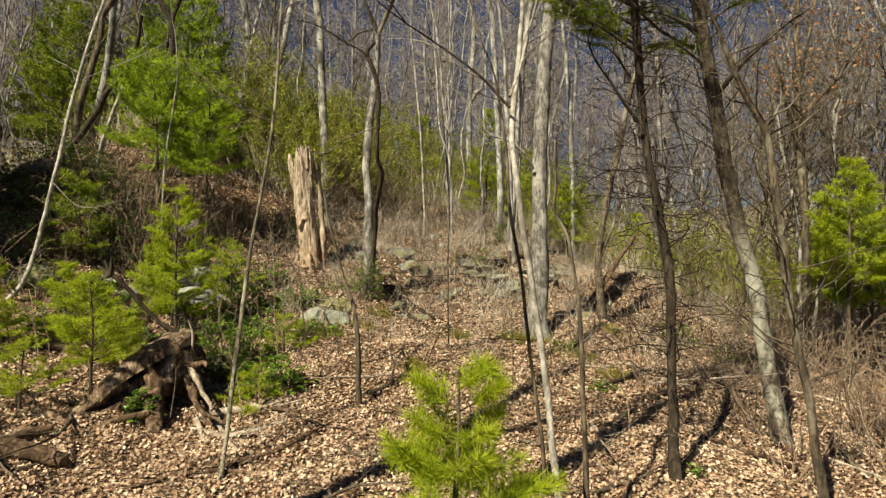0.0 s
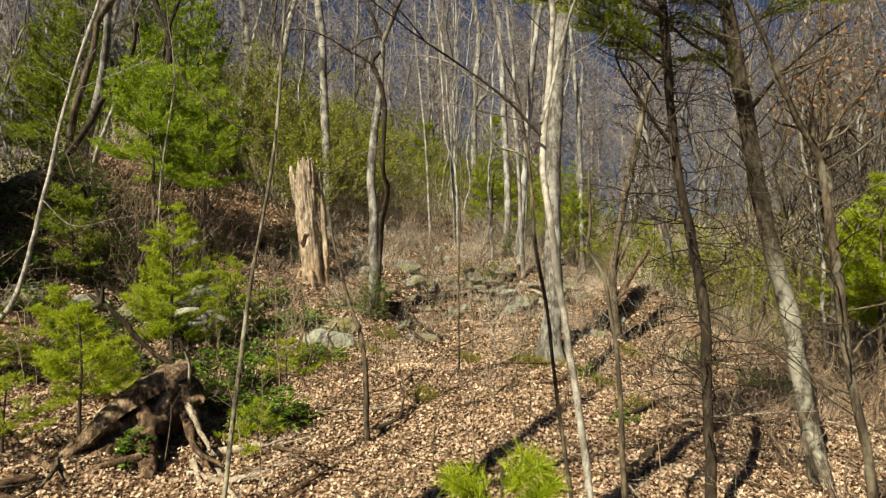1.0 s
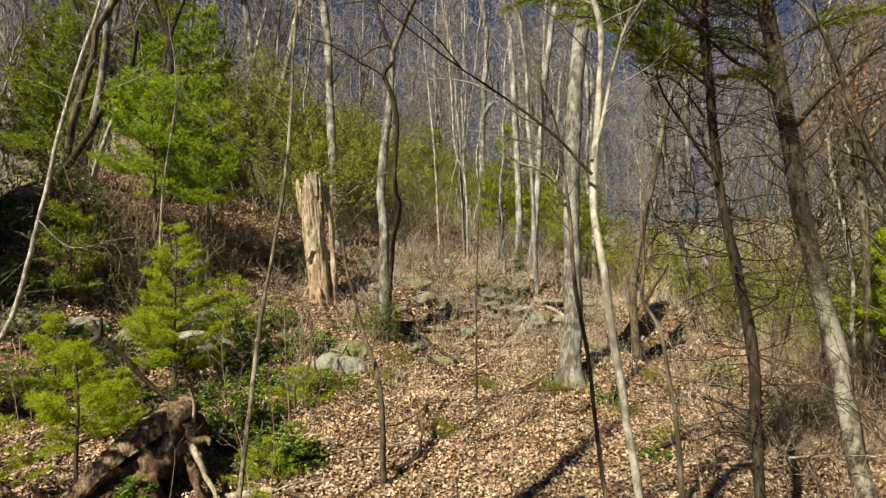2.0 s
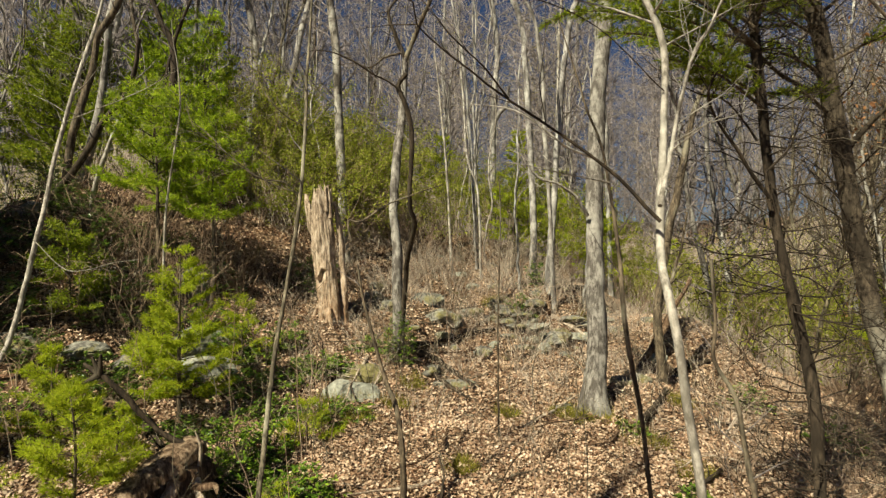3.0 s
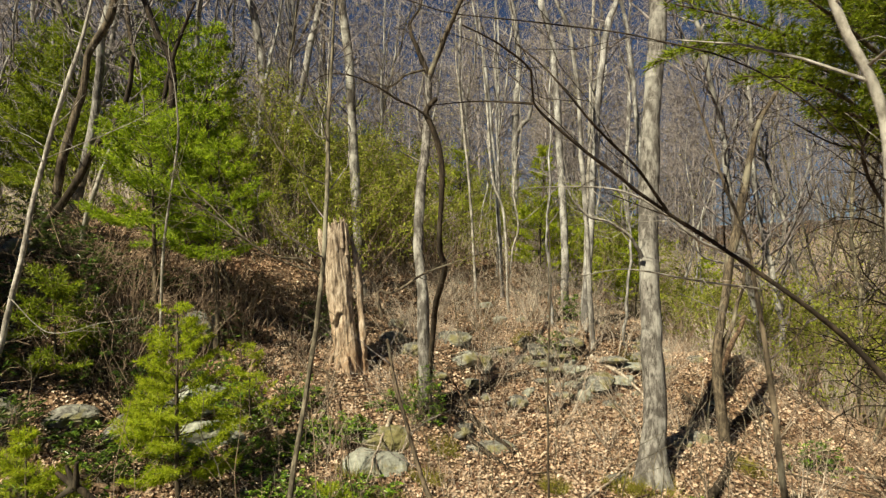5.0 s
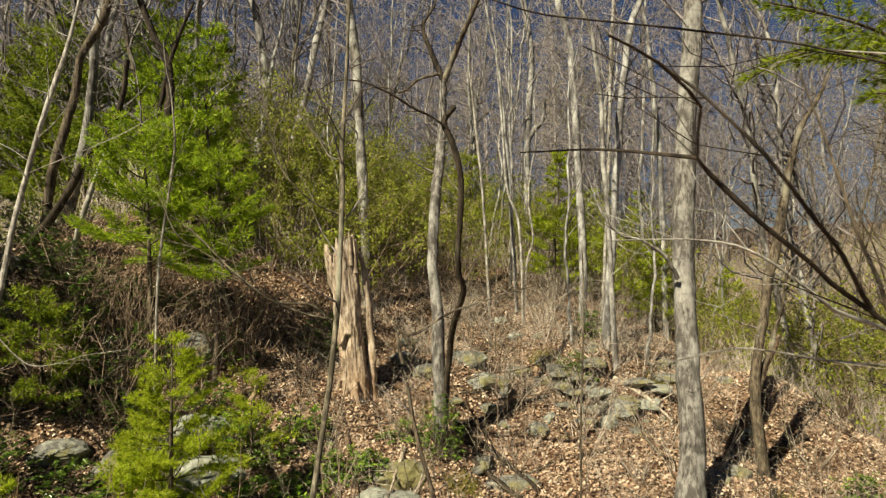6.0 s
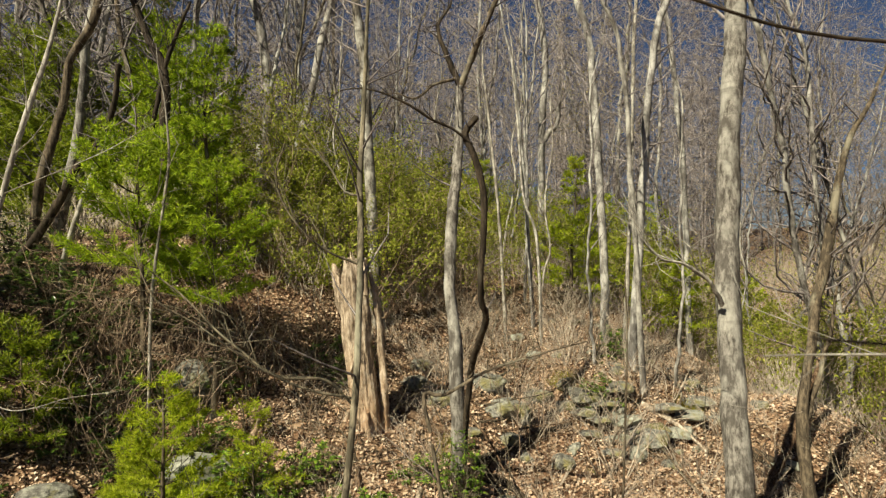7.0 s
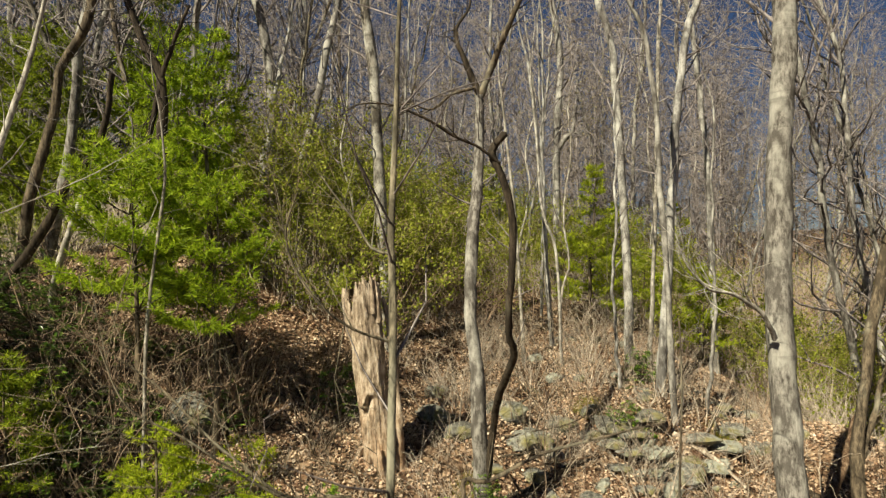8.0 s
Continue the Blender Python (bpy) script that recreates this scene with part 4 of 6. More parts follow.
# ---- evergreens ----
def pine(at, height, radius, seed, material=M_PINE, label="young white pine with soft yellow-green needles", bare=0.12, whorl=0.28, tuft=9, needle=0.085, width=0.006, group="young pines", gap=0.07, shape=0.75, flat=0.3):
    rng, nr = random.Random(seed), np.random.default_rng(seed)
    z0 = gz(at[0], at[1])
    tree = thing("pine", (at[0], at[1], z0), label, "pine tree", group)
    base = Vector((at[0], at[1], z0 - 0.1))
    lean = Vector((rng.gauss(0, 0.03), rng.gauss(0, 0.03), 1))
    g = Geo()
    r0 = 0.012 + 0.011 * height
    wood = g
    tube(g, [(base + lean * height * k / 5 + Vector((rng.gauss(0, 0.02), rng.gauss(0, 0.02), 0)) * height * 0.3 * (k > 0)) for k in range(6)], [r0, 0.008], 8, 0.05, seed, 0.3)
    segs, pos, way = [], [], []
    z = height * bare
    while z < height:
        u = z / height
        for k in range(rng.randint(4, 6)):
            a = rng.uniform(0, 6.28)
            L = radius * (1 - u) ** shape * rng.uniform(0.7, 1.15) + 0.10
            d = Vector((math.cos(a), math.sin(a), rng.uniform(-0.05, 0.35) + 0.5 * u)).normalized()
            p = base + lean * z
            n = max(3, int(L / gap))
            for i in range(n):
                q = p + d * (L / n)
                t = (i + 1) / n
                segs.append((p[:], q[:], 0.004 + 0.010 * L * (1 - t), 0.003 + 0.008 * L * (1 - t)))
                if t > 0.25:
                    pos.append(q[:])
                    way.append(d[:])
                    for s in (-1, 1):
                        if rng.random() < 0.75:
                            side = d.cross(Vector((0, 0, 1))).normalized() * s
                            e = (d * 0.7 + side * rng.uniform(0.5, 1.0) + Vector((0, 0, rng.uniform(-0.33, 1.0) * flat))).normalized()
                            m = L * 0.32 * (1.15 - t) * rng.uniform(0.6, 1.2) + 0.04
                            steps = max(1, int(m / gap))
                            for j in range(steps):
                                pos.append((q + e * m * (j + 1) / steps)[:])
                                way.append(e[:])
                            segs.append((q[:], (q + e * m)[:], 0.004, 0.002))
                d = (d + Vector((rng.gauss(0, 0.06), rng.gauss(0, 0.06), rng.gauss(0.02, 0.06)))).normalized()
                p = q
        z += whorl * rng.uniform(0.7, 1.3)
    lay(wood, segs)
    part("trunk", wood, M_BROWN, tree)
    g = Geo()
    far = at[1] > 16
    blades(g, pos, way, nr, int(tuft * 0.9) if far else int(tuft * 1.35) + 4, needle * 1.1, width * (1.4 if far else 1.05), 0.7)
    part("crown", g, material, tree)
    return tree


pine((0.06, 4.3), 2.70, 1.12, 201, tuft=18, needle=0.11, width=0.005, whorl=0.22, bare=0.3, gap=0.055)
pine((-5.55, 10.1), 2.2, 0.95, 202, tuft=14, bare=0.4, whorl=0.22, width=0.007)
pine((-6.4, 9.6), 1.2, 0.65, 203, tuft=12, whorl=0.2, bare=0.3)
pine((-5.95, 14.2), 3.4, 1.25, 204, tuft=12, width=0.010, bare=0.15, whorl=0.24)
for k, (x, y, h, r) in enumerate([(-6.9, 15.6, 1.5, 0.8), (-7.6, 12.9, 1.6, 0.8), (-5.4, 16.2, 1.3, 0.8), (-8.4, 11.4, 1.8, 0.9), (-3.4, 13.6, 0.8, 0.6), (-3.2, 10.9, 0.7, 0.5)]):
    pine((x, y), h, r, 230 + k, tuft=11, whorl=0.2, bare=0.15, width=0.008, label="low young pine with soft green needles")
BANK = "dense pines on the bank"
pine((-7.95, 17.8), 7.8 - gz(-7.95, 17.8), 2.0, 205, M_BANK, "bushy bright green pine on the bank", 0.44, 0.36, 12, 0.13, 0.012, BANK, 0.09, 0.36, 0.10)
pine((-6.75, 18.0), 7.2 - gz(-6.75, 18.0), 1.6, 206, M_BANK, "bushy bright green pine on the bank", 0.46, 0.40, 12, 0.13, 0.012, BANK, 0.09, 0.36, 0.10)
pine((-9.0, 22.2), 5.5, 1.8, 207, M_BANK, "bushy green pine on the bank", 0.15, 0.42, 10, 0.13, 0.016, BANK, 0.10, 0.5)
pine((-8.1, 21.3), 6.3, 1.3, 208, M_BANK, "tall green pine behind the bank", 0.15, 0.45, 10, 0.14, 0.018, BANK, 0.11, 0.5)
pine((-13.4, 24.0), 7.0, 2.6, 209, M_DEEP, "tall dark green pine on the steep bank", 0.2, 0.36, 10, 0.15, 0.02, BANK, 0.12, 0.5)
pine((-11.0, 25.0), 6.5, 2.2, 210, M_BANK, "tall bright green pine on the steep bank", 0.15, 0.36, 10, 0.15, 0.02, BANK, 0.12, 0.5)
pine((-9.3, 16.4), 2.2, 1.0, 211, M_DEEP, "low dark green pine", 0.08, 0.22, 11, 0.11, 0.012, BANK, 0.08, 0.5)
pine((-15.5, 26.0), 8.0, 2.6, 212, M_DEEP, "tall dark pine on the steep bank", 0.15, 0.45, 10, 0.16, 0.024, BANK, 0.14, 0.5)
pine((-17.0, 28.5), 10.0, 2.8, 224, M_DEEP, "tall dark pine on the steep bank", 0.15, 0.55, 10, 0.18, 0.03, BANK, 0.17, 0.5)
pine((-12.6, 28.5), 8.5, 2.4, 225, M_DEEP, "tall dark pine on the steep bank", 0.15, 0.55, 10, 0.18, 0.03, BANK, 0.17, 0.5)
pine((-9.6, 27.0), 6.0, 1.4, 226, M_DEEP, "tall dark pine behind the bank", 0.15, 0.5, 10, 0.17, 0.026, BANK, 0.16, 0.5)
pine((-19.5, 25.0), 10.0, 2.8, 227, M_DEEP, "tall dark pine on the steep bank", 0.15, 0.55, 10, 0.18, 0.03, BANK, 0.17, 0.5)
for k, (x, y, h, r) in enumerate([(-6.2, 12.3, 1.0, 0.6), (-5.9, 17.4, 1.0, 0.7)]):
    pine((x, y), h, r, 260 + k, tuft=11, whorl=0.2, bare=0.12, width=0.009, label="low young pine with soft green needles")
# unseen pines, added outside the view only to shade the bank
for k, (x, y, h, r) in enumerate([(-17.5, 13.6, 10.5, 2.8), (-15.6, 16.4, 12.0, 3.2), (-13.7, 14.0, 9.0, 2.8)]):
    pine((x, y), h, r, 270 + k, M_DEEP, "tall dark pine on the steep bank", 0.12, 0.5, 10, 0.18, 0.03, BANK, 0.16, 0.5)
# one more unseen pine, added for the same shade
pine((-14.6, 15.0), 8.5, 2.6, 222, M_DEEP, "tall dark pine on the steep bank", 0.15, 0.45, 10, 0.16, 0.024, BANK, 0.14, 0.5)
pine((8.9, 13.9), 5.0, 1.9, 213, M_PINE, "bright green young pine in the brush", 0.45, 0.26, 11, 0.12, 0.012, gap=0.08)
pine((10.1, 15.0), 4.4, 1.9, 218, M_BANK, "bright green young pine in the brush", 0.35, 0.28, 10, 0.13, 0.013, gap=0.09)
pine((10.6, 17.2), 4.2, 1.8, 214, M_PINE, "bright green young pine in the brush", 0.35, 0.28, 10, 0.13, 0.015, gap=0.10)
pine((1.75, 27.2), 5.2, 1.2, 215, M_PINE, "bright green young pine among grey trunks", 0.15, 0.30, 10, 0.14, 0.018, gap=0.11)
pine((5.2, 26.8), 3.2, 1.7, 216, M_PINE, "small green pine on the far slope", 0.25, 0.30, 9, 0.14, 0.018, gap=0.12)
for k, (x, y, h) in enumerate([(4.4, 33.0, 4.5), (7.0, 35.0, 5.5), (9.5, 31.0, 4.5), (-1.0, 31.0, 4.0)]):
    pine((x, y), h, 1.7, 280 + k, M_PINE, "small green pine on the far slope", 0.2, 0.36, 9, 0.15, 0.022, gap=0.15)
pine((3.6, 27.5), 2.8, 1.4, 217, M_PINE, "small green pine on the far slope", 0.2, 0.30, 9, 0.14, 0.018, gap=0.12)


# far woods over the brow, too many and too far to tell apart
rng, nr = random.Random(71), np.random.default_rng(71)
a0, a1, ra, rb = [], [], [], []
for k in range(500):
    y = rng.uniform(44, 95)
    x = rng.uniform(-0.9, 0.9) * y
    if x > 0.36 * y and rng.random() < 0.55:
        continue
    z = gz(x, y)
    h = rng.uniform(13, 21)
    top = np.array([x + rng.gauss(0, 0.5), y, z + h])
    root = np.array([x, y, z - 0.5])
    a0.append(root), a1.append(top), ra.append(rng.uniform(0.05, 0.11)), rb.append(0.02)
    n = 85
    u = nr.uniform(0.04, 1.0, n)[:, None]
    s = root + (top - root) * u
    d = nr.normal(0, 1, (n, 3)) * (1, 1, 0.5) + (0, 0, 0.7)
    d /= np.linalg.norm(d, axis=1)[:, None]
    e = s + d * nr.uniform(0.8, 2.8, (n, 1)) * (1.3 - 0.7 * u)
    a0.extend(s), a1.extend(e), ra.extend([0.028] * n), rb.extend([0.010] * n)
    for q in range(3):
        w = nr.uniform(0.3, 1.0, (n, 1))
        s2 = s + (e - s) * w
        d2 = d + nr.normal(0, 0.55, (n, 3))
        a0.extend(s2), a1.extend(s2 + d2 * nr.uniform(0.4, 1.3, (n, 1))), ra.extend([0.021] * n), rb.extend([0.007] * n)
g = Geo()
prisms(g, a0, a1, ra, rb, True)
solid("far_woods", g, M_TWIG, (0, 60, 6), "hazy grey-brown bare woods beyond the brow of the slope", "woods", kind="stuff")


# swelling buds that tint some of the far crowns
at = []
for k in range(70):
    y = rng.uniform(28, 62)
    x = rng.uniform(-0.62, 0.72) * y
    c = (x, y, gz(x, y) + rng.uniform(5, 11))
    at.append(np.array(c) + nr.normal(0, 1, (620, 3)) * (1.3, 1.0, 1.9))
at = np.concatenate(at)
ln = nr.uniform(0.05, 0.11, len(at))
g = Geo()
leaves(g, at, nr.normal(0, 1, (len(at), 3)), nr.normal(0, 0.6, (len(at), 3)) + (0, 0, 1), ln, ln * 0.5, simple=True)
solid("crown_buds", g, M_BUD, (0, 45, 8), "tan and olive buds opening in the far crowns", "buds", kind="stuff")


# low thicket over the brow and along the far side: bare stems and first leaves
n = 42000
y = 22 + 26 * nr.uniform(0, 1, n) ** 1.2
x = nr.uniform(-0.8, 0.8, n) * (y + 3)
keep = ~((y < 28) & (x > -5.5) & (x < 6.5))
x, y = x[keep], y[keep]
n = len(x)
h = nr.uniform(0.5, 2.3, n)
root = np.stack((x, y, ground_z(x, y) - 0.05), 1)
tip = root + np.stack((nr.normal(0, 0.35, n), nr.normal(0, 0.35, n), np.ones(n)), 1) * h[:, None]
g = Geo()
prisms(g, root, tip, np.full(n, 0.010), np.zeros(n), True)
solid("thicket", g, M_STRAW, (0, 34, 5), "dense brown thicket of bare stems on the far slope", "undergrowth", kind="stuff")
m = 60000
pick = nr.integers(0, n, m)
at = root[pick] + (tip - root)[pick] * nr.uniform(0.2, 1.0, (m, 1)) + nr.normal(0, 0.12, (m, 3))
ln = nr.uniform(0.07, 0.15, m)
g = Geo()
leaves(g, at, nr.normal(0, 1, (m, 3)), nr.normal(0, 0.6, (m, 3)) + (0, 0, 1), ln, ln * 0.6, simple=True)
solid("thicket_leaves", g, M_SPRING, (0, 34, 5), "first yellow-green leaves on the far thicket", "undergrowth", kind="stuff")


# ---- undergrowth ----
def dome(rng, rx, ry, rz):
    while True:
        p = Vector((rng.uniform(-1, 1), rng.uniform(-1, 1), rng.uniform(0, 1)))
        if 0.12 < p.length < 1:
            return Vector((p.x * rx, p.y * ry, p.z * rz))


def laurel(at, rx, ry, rz, count, seed, leaf=0.085, label="glossy dark green laurel shrub", lift=0.0, material=M_LAUREL):
    rng = random.Random(seed)
    z0 = gz(*at)
    shrub = thing("laurel_shrub", (at[0], at[1], z0), label, "shrub", "evergreen shrubs")
    segs, pos, way, up, ln = [], [], [], [], []
    root = Vector((at[0], at[1], z0 - 0.05))
    for k in range(count):
        tip = root + dome(rng, rx, ry, rz) + Vector((0, 0, lift))
        mid = root + (tip - root) * 0.5 + Vector((rng.gauss(0, 0.08), rng.gauss(0, 0.08), 0.04))
        base = root + Vector((rng.gauss(0, 0.3 * rx), rng.gauss(0, 0.3 * ry), 0))
        base.z = gz(base.x, base.y) - 0.03
        segs += [(base[:], mid[:], 0.007, 0.005), (mid[:], tip[:], 0.005, 0.003)]
        d = (tip - mid).normalized()
        for j in range(rng.randint(7, 11)):
            a = rng.uniform(0, 6.28)
            w = Vector((math.cos(a), math.sin(a), rng.uniform(-0.25, 0.5))) + d * 0.4
            q = tip - d * rng.uniform(0, 0.10)
            pos.append(q[:]), way.append(w[:]), up.append((rng.gauss(0, 0.3), rng.gauss(0, 0.3), 1)), ln.append(leaf * rng.uniform(0.6, 1.25))
    g = Geo()
    lay(g, segs)
    part("framework", g, M_BROWN, shrub)
    g = Geo()
    ln = np.array(ln)
    leaves(g, pos, way, up, ln, ln * 0.40, 0.2, -0.12)
    part("foliage", g, material, shrub)
    return shrub


laurel((-4.35, 12.3), 0.75, 0.65, 1.2, 260, 301)
laurel((-3.95, 12.9), 0.6, 0.6, 0.9, 130, 302)
laurel((-3.15, 11.7), 0.85, 0.6, 0.7, 200, 303)
laurel((-4.75, 10.0), 0.38, 0.38, 0.6, 80, 304, 0.08)
laurel((-3.7, 16.3), 0.9, 0.6, 0.5, 170, 305, 0.09, "low bright green laurel beside a rock")
laurel((-3.0, 14.6), 0.9, 0.7, 0.4, 130, 306, 0.08, "low sparse green laurel in the leaves")
laurel((-4.6, 16.9), 0.6, 0.5, 0.8, 80, 307, 0.09, "open green laurel in dry brush")
laurel((-5.7, 16.6), 0.7, 0.6, 0.8, 80, 308, 0.09, "open green laurel in dry brush")
laurel((-1.95, 16.8), 0.45, 0.35, 1.25, 130, 309, 0.07, "small green shrub round a trunk foot")
laurel((-8.7, 16.6), 0.9, 0.7, 1.3, 150, 310, 0.10, "evergreen shrub on the bank, leaves coloured as in shade", material=M_LAUREL_SHADED)
laurel((-9.6, 17.6), 1.0, 0.8, 1.6, 160, 311, 0.10, "evergreen shrub on the bank, leaves coloured as in shade", material=M_LAUREL_SHADED)
laurel((-7.9, 15.0), 0.7, 0.6, 0.7, 90, 312, 0.09, "evergreen shrub on the bank, leaves coloured as in shade", material=M_LAUREL_SHADED)
laurel((1.3, 20.7), 0.7, 0.5, 0.8, 100, 313, 0.09, "green shrub on a rock ledge")
laurel((2.0, 22.3), 0.6, 0.5, 0.9, 70, 314, 0.09, "green shrub between grey trunks")
laurel((-4.6, 19.9), 0.9, 0.8, 1.2, 110, 315, 0.10, "evergreen shrub behind the snag")
laurel((3.15, 12.5), 0.4, 0.35, 0.3, 40, 316, 0.07, "low sparse green laurel in the leaves")
laurel((2.9, 14.9), 0.45, 0.4, 0.35, 40, 317, 0.07, "low sparse green laurel in the leaves")
laurel((3.5, 8.9), 0.25, 0.25, 0.25, 22, 318, 0.06, "low sparse green laurel in the leaves")
laurel((-5.2, 15.3), 0.9, 0.7, 0.6, 130, 320, 0.085, "low green laurel among lichen rocks")
laurel((-4.3, 14.6), 0.8, 0.6, 0.45, 110, 321, 0.08, "low sparse green laurel in the leaves")
laurel((-6.9, 13.3), 0.9, 0.7, 0.6, 110, 322, 0.085, "low green laurel in the undergrowth")
laurel((-8.2, 13.2), 0.8, 0.7, 0.8, 110, 323, 0.085, "low green laurel in the undergrowth")
laurel((-10.4, 15.6), 1.0, 0.8, 1.3, 150, 324, 0.10, "evergreen shrub on the bank, leaves coloured as in shade", material=M_LAUREL_SHADED)
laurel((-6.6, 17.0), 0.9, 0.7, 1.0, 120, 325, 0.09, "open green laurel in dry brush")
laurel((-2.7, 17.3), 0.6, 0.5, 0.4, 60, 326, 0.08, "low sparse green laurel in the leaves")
laurel((-11.2, 17.2), 1.1, 0.9, 1.2, 150, 327, 0.10, "evergreen shrub on the bank, leaves coloured as in shade", material=M_LAUREL_SHADED)
laurel((-10.4, 18.6), 1.1, 0.9, 1.0, 140, 328, 0.10, "evergreen shrub on the bank, leaves coloured as in shade", material=M_LAUREL_SHADED)
laurel((-8.2, 17.9), 1.0, 0.8, 1.0, 130, 329, 0.10, "evergreen shrub on the bank, leaves coloured as in shade", material=M_LAUREL_SHADED)
laurel((6.4, 17.6), 0.8, 0.6, 0.8, 90, 330, 0.09, "green shrub in dry brush")
laurel((7.2, 15.4), 0.8, 0.7, 0.7, 80, 331, 0.09, "green shrub in dry brush")
laurel((-4.4, 15.5), 0.7, 0.5, 0.45, 110, 332, 0.08, "low bright green laurel beside a rock")
laurel((-3.9, 16.1), 0.6, 0.5, 0.4, 90, 333, 0.08, "low bright green laurel beside a rock")
laurel((-5.1, 16.3), 0.6, 0.5, 0.5, 80, 334, 0.08, "open green laurel in dry brush")
laurel((-6.6, 15.1), 0.8, 0.5, 0.5, 80, 319, 0.09, "low green laurel among lichen rocks")

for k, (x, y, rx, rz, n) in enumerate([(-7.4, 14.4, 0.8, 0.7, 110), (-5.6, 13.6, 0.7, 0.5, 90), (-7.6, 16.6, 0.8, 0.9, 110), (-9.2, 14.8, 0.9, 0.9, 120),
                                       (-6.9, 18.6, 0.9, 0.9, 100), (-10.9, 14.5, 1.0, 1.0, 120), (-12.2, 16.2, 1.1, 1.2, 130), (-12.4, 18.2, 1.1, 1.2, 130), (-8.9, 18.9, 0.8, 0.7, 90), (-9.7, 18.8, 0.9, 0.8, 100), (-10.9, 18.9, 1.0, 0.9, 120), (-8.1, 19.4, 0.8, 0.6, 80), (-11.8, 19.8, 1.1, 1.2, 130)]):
    laurel((x, y), rx, rx * 0.8, rz, n, 340 + k, 0.09, "low laurel in the undergrowth, leaves coloured as in shade", material=M_LAUREL_SHADED)


def spring_shrub(seed, size, dense, label="twiggy shrub just coming into yellow-green leaf", material=M_SPRING, leaf=0.05, name="shrub"):
    rng, nr = random.Random(seed), np.random.default_rng(seed)
    shrub = thing(name, (0, 0, 0), label, "shrub", "budding shrubs")
    segs = []
    for k in range(9):
        a = rng.uniform(0, 6.28)
        grow(segs, rng, (0.02 * math.cos(a), 0.02 * math.sin(a), -0.15), (math.cos(a) * 0.6, math.sin(a) * 0.6, 1), size * rng.uniform(0.6, 1.05), 0.012, 2, 0.05, 0.24, 5.0, 0.5, 0.25, 1.4)
    g = Geo()
    lay(g, segs, 0.004)
    part("framework", g, M_BRUSH, shrub)
    if dense:
        ends = np.array([s[1] for s in segs if s[2] < 0.007])
        pick = ends[nr.integers(0, len(ends), dense)] + nr.normal(0, 0.05, (dense, 3))
        ln = leaf * nr.uniform(0.6, 1.3, dense)
        g = Geo()
        leaves(g, pick, nr.normal(0, 1, (dense, 3)), nr.normal(0, 0.6, (dense, 3)) + (0, 0, 1), ln, ln * 0.6, simple=True)
        part("foliage", g, material, shrub)
    return shrub


def scatter(kinds, places, rng, lo=0.8, hi=1.25):
    for k, (x, y) in enumerate(places):
        s = rng.uniform(lo, hi)
        m = pose(x, y, gz(x, y), rng.gauss(0, 4), rng.gauss(0, 4), rng.uniform(0, 360)) @ Matrix.Scale(s, 4)
        if k < len(kinds):
            kinds[k].matrix_basis = m
        else:
            c = copy_thing(kinds[k % len(kinds)], Matrix.Identity(4))
            c.matrix_basis = m


rng = random.Random(9)
budding = [spring_shrub(400 + k, 2.2 + 0.3 * k, 2200, leaf=0.053) for k in range(4)]
places = [(rng.uniform(-7.5, -1.2), rng.uniform(24.5, 30)) for k in range(34)] + [(rng.uniform(-6.8, -4.6), rng.uniform(20.5, 24)) for k in range(7)]
places += [(rng.uniform(-1.0, 3.0), rng.uniform(28.5, 33)) for k in range(14)]
places += [(rng.uniform(8.5, 20), rng.uniform(18.5, 32)) for k in range(34)]
places += [(rng.uniform(-9, -6), rng.uniform(22, 27)) for k in range(8)]
places += [(rng.uniform(3.5, 9.0), rng.uniform(26, 32)) for k in range(14)]
places += [(rng.uniform(7.5, 14), rng.uniform(23, 32)) for k in range(16)]
scatter(budding, places, rng, 0.9, 1.5)

dry = [spring_shrub(440 + k, 1.0 + 0.25 * k, 0, "leafless tangle of thin brown brush", name="brush") for k in range(4)]
places = [(rng.uniform(-9.0, -5.2), rng.uniform(16.2, 20.5)) for k in range(40)] + [(rng.uniform(-9.8, -6.0), rng.uniform(17.2, 20.2)) for k in range(26)]
places += [(rng.uniform(5.4, 10.5), rng.uniform(11, 17)) for k in range(16)]
places += [(rng.uniform(5, 13), rng.uniform(17, 27)) for k in range(36)]
places += [(rng.uniform(-13, -8), rng.uniform(13, 20)) for k in range(18)]
places += [(rng.uniform(4.0, 8.0), rng.uniform(8.6, 13.5)) for k in range(24)]
places = [q for q in places if not (-6.9 < q[0] < -5.0 and q[1] < 18.3)]
scatter(dry, places, rng, 0.8, 1.5)


def tangle(name, spots, seed, size, material, label):
    """Brush too dense to count: all its stems in one mesh."""
    rng, segs = random.Random(seed), []
    for x, y in spots:
        b = size * rng.uniform(0.7, 1.5)
        for k in range(8):
            a = rng.uniform(0, 6.28)
            grow(segs, rng, (x, y, gz(x, y) - 0.1), (math.cos(a) * 0.7, math.sin(a) * 0.7, 1), b * rng.uniform(0.6, 1.05), 0.011, 2, 0.02, 0.26, 4.0, 0.5, 0.25, 1.6)
    g = Geo()
    lay(g, segs, 0.004, 0.006)
    solid(name, g, material, (spots[0][0], spots[0][1], gz(*spots[0])), label, "undergrowth", kind="stuff")


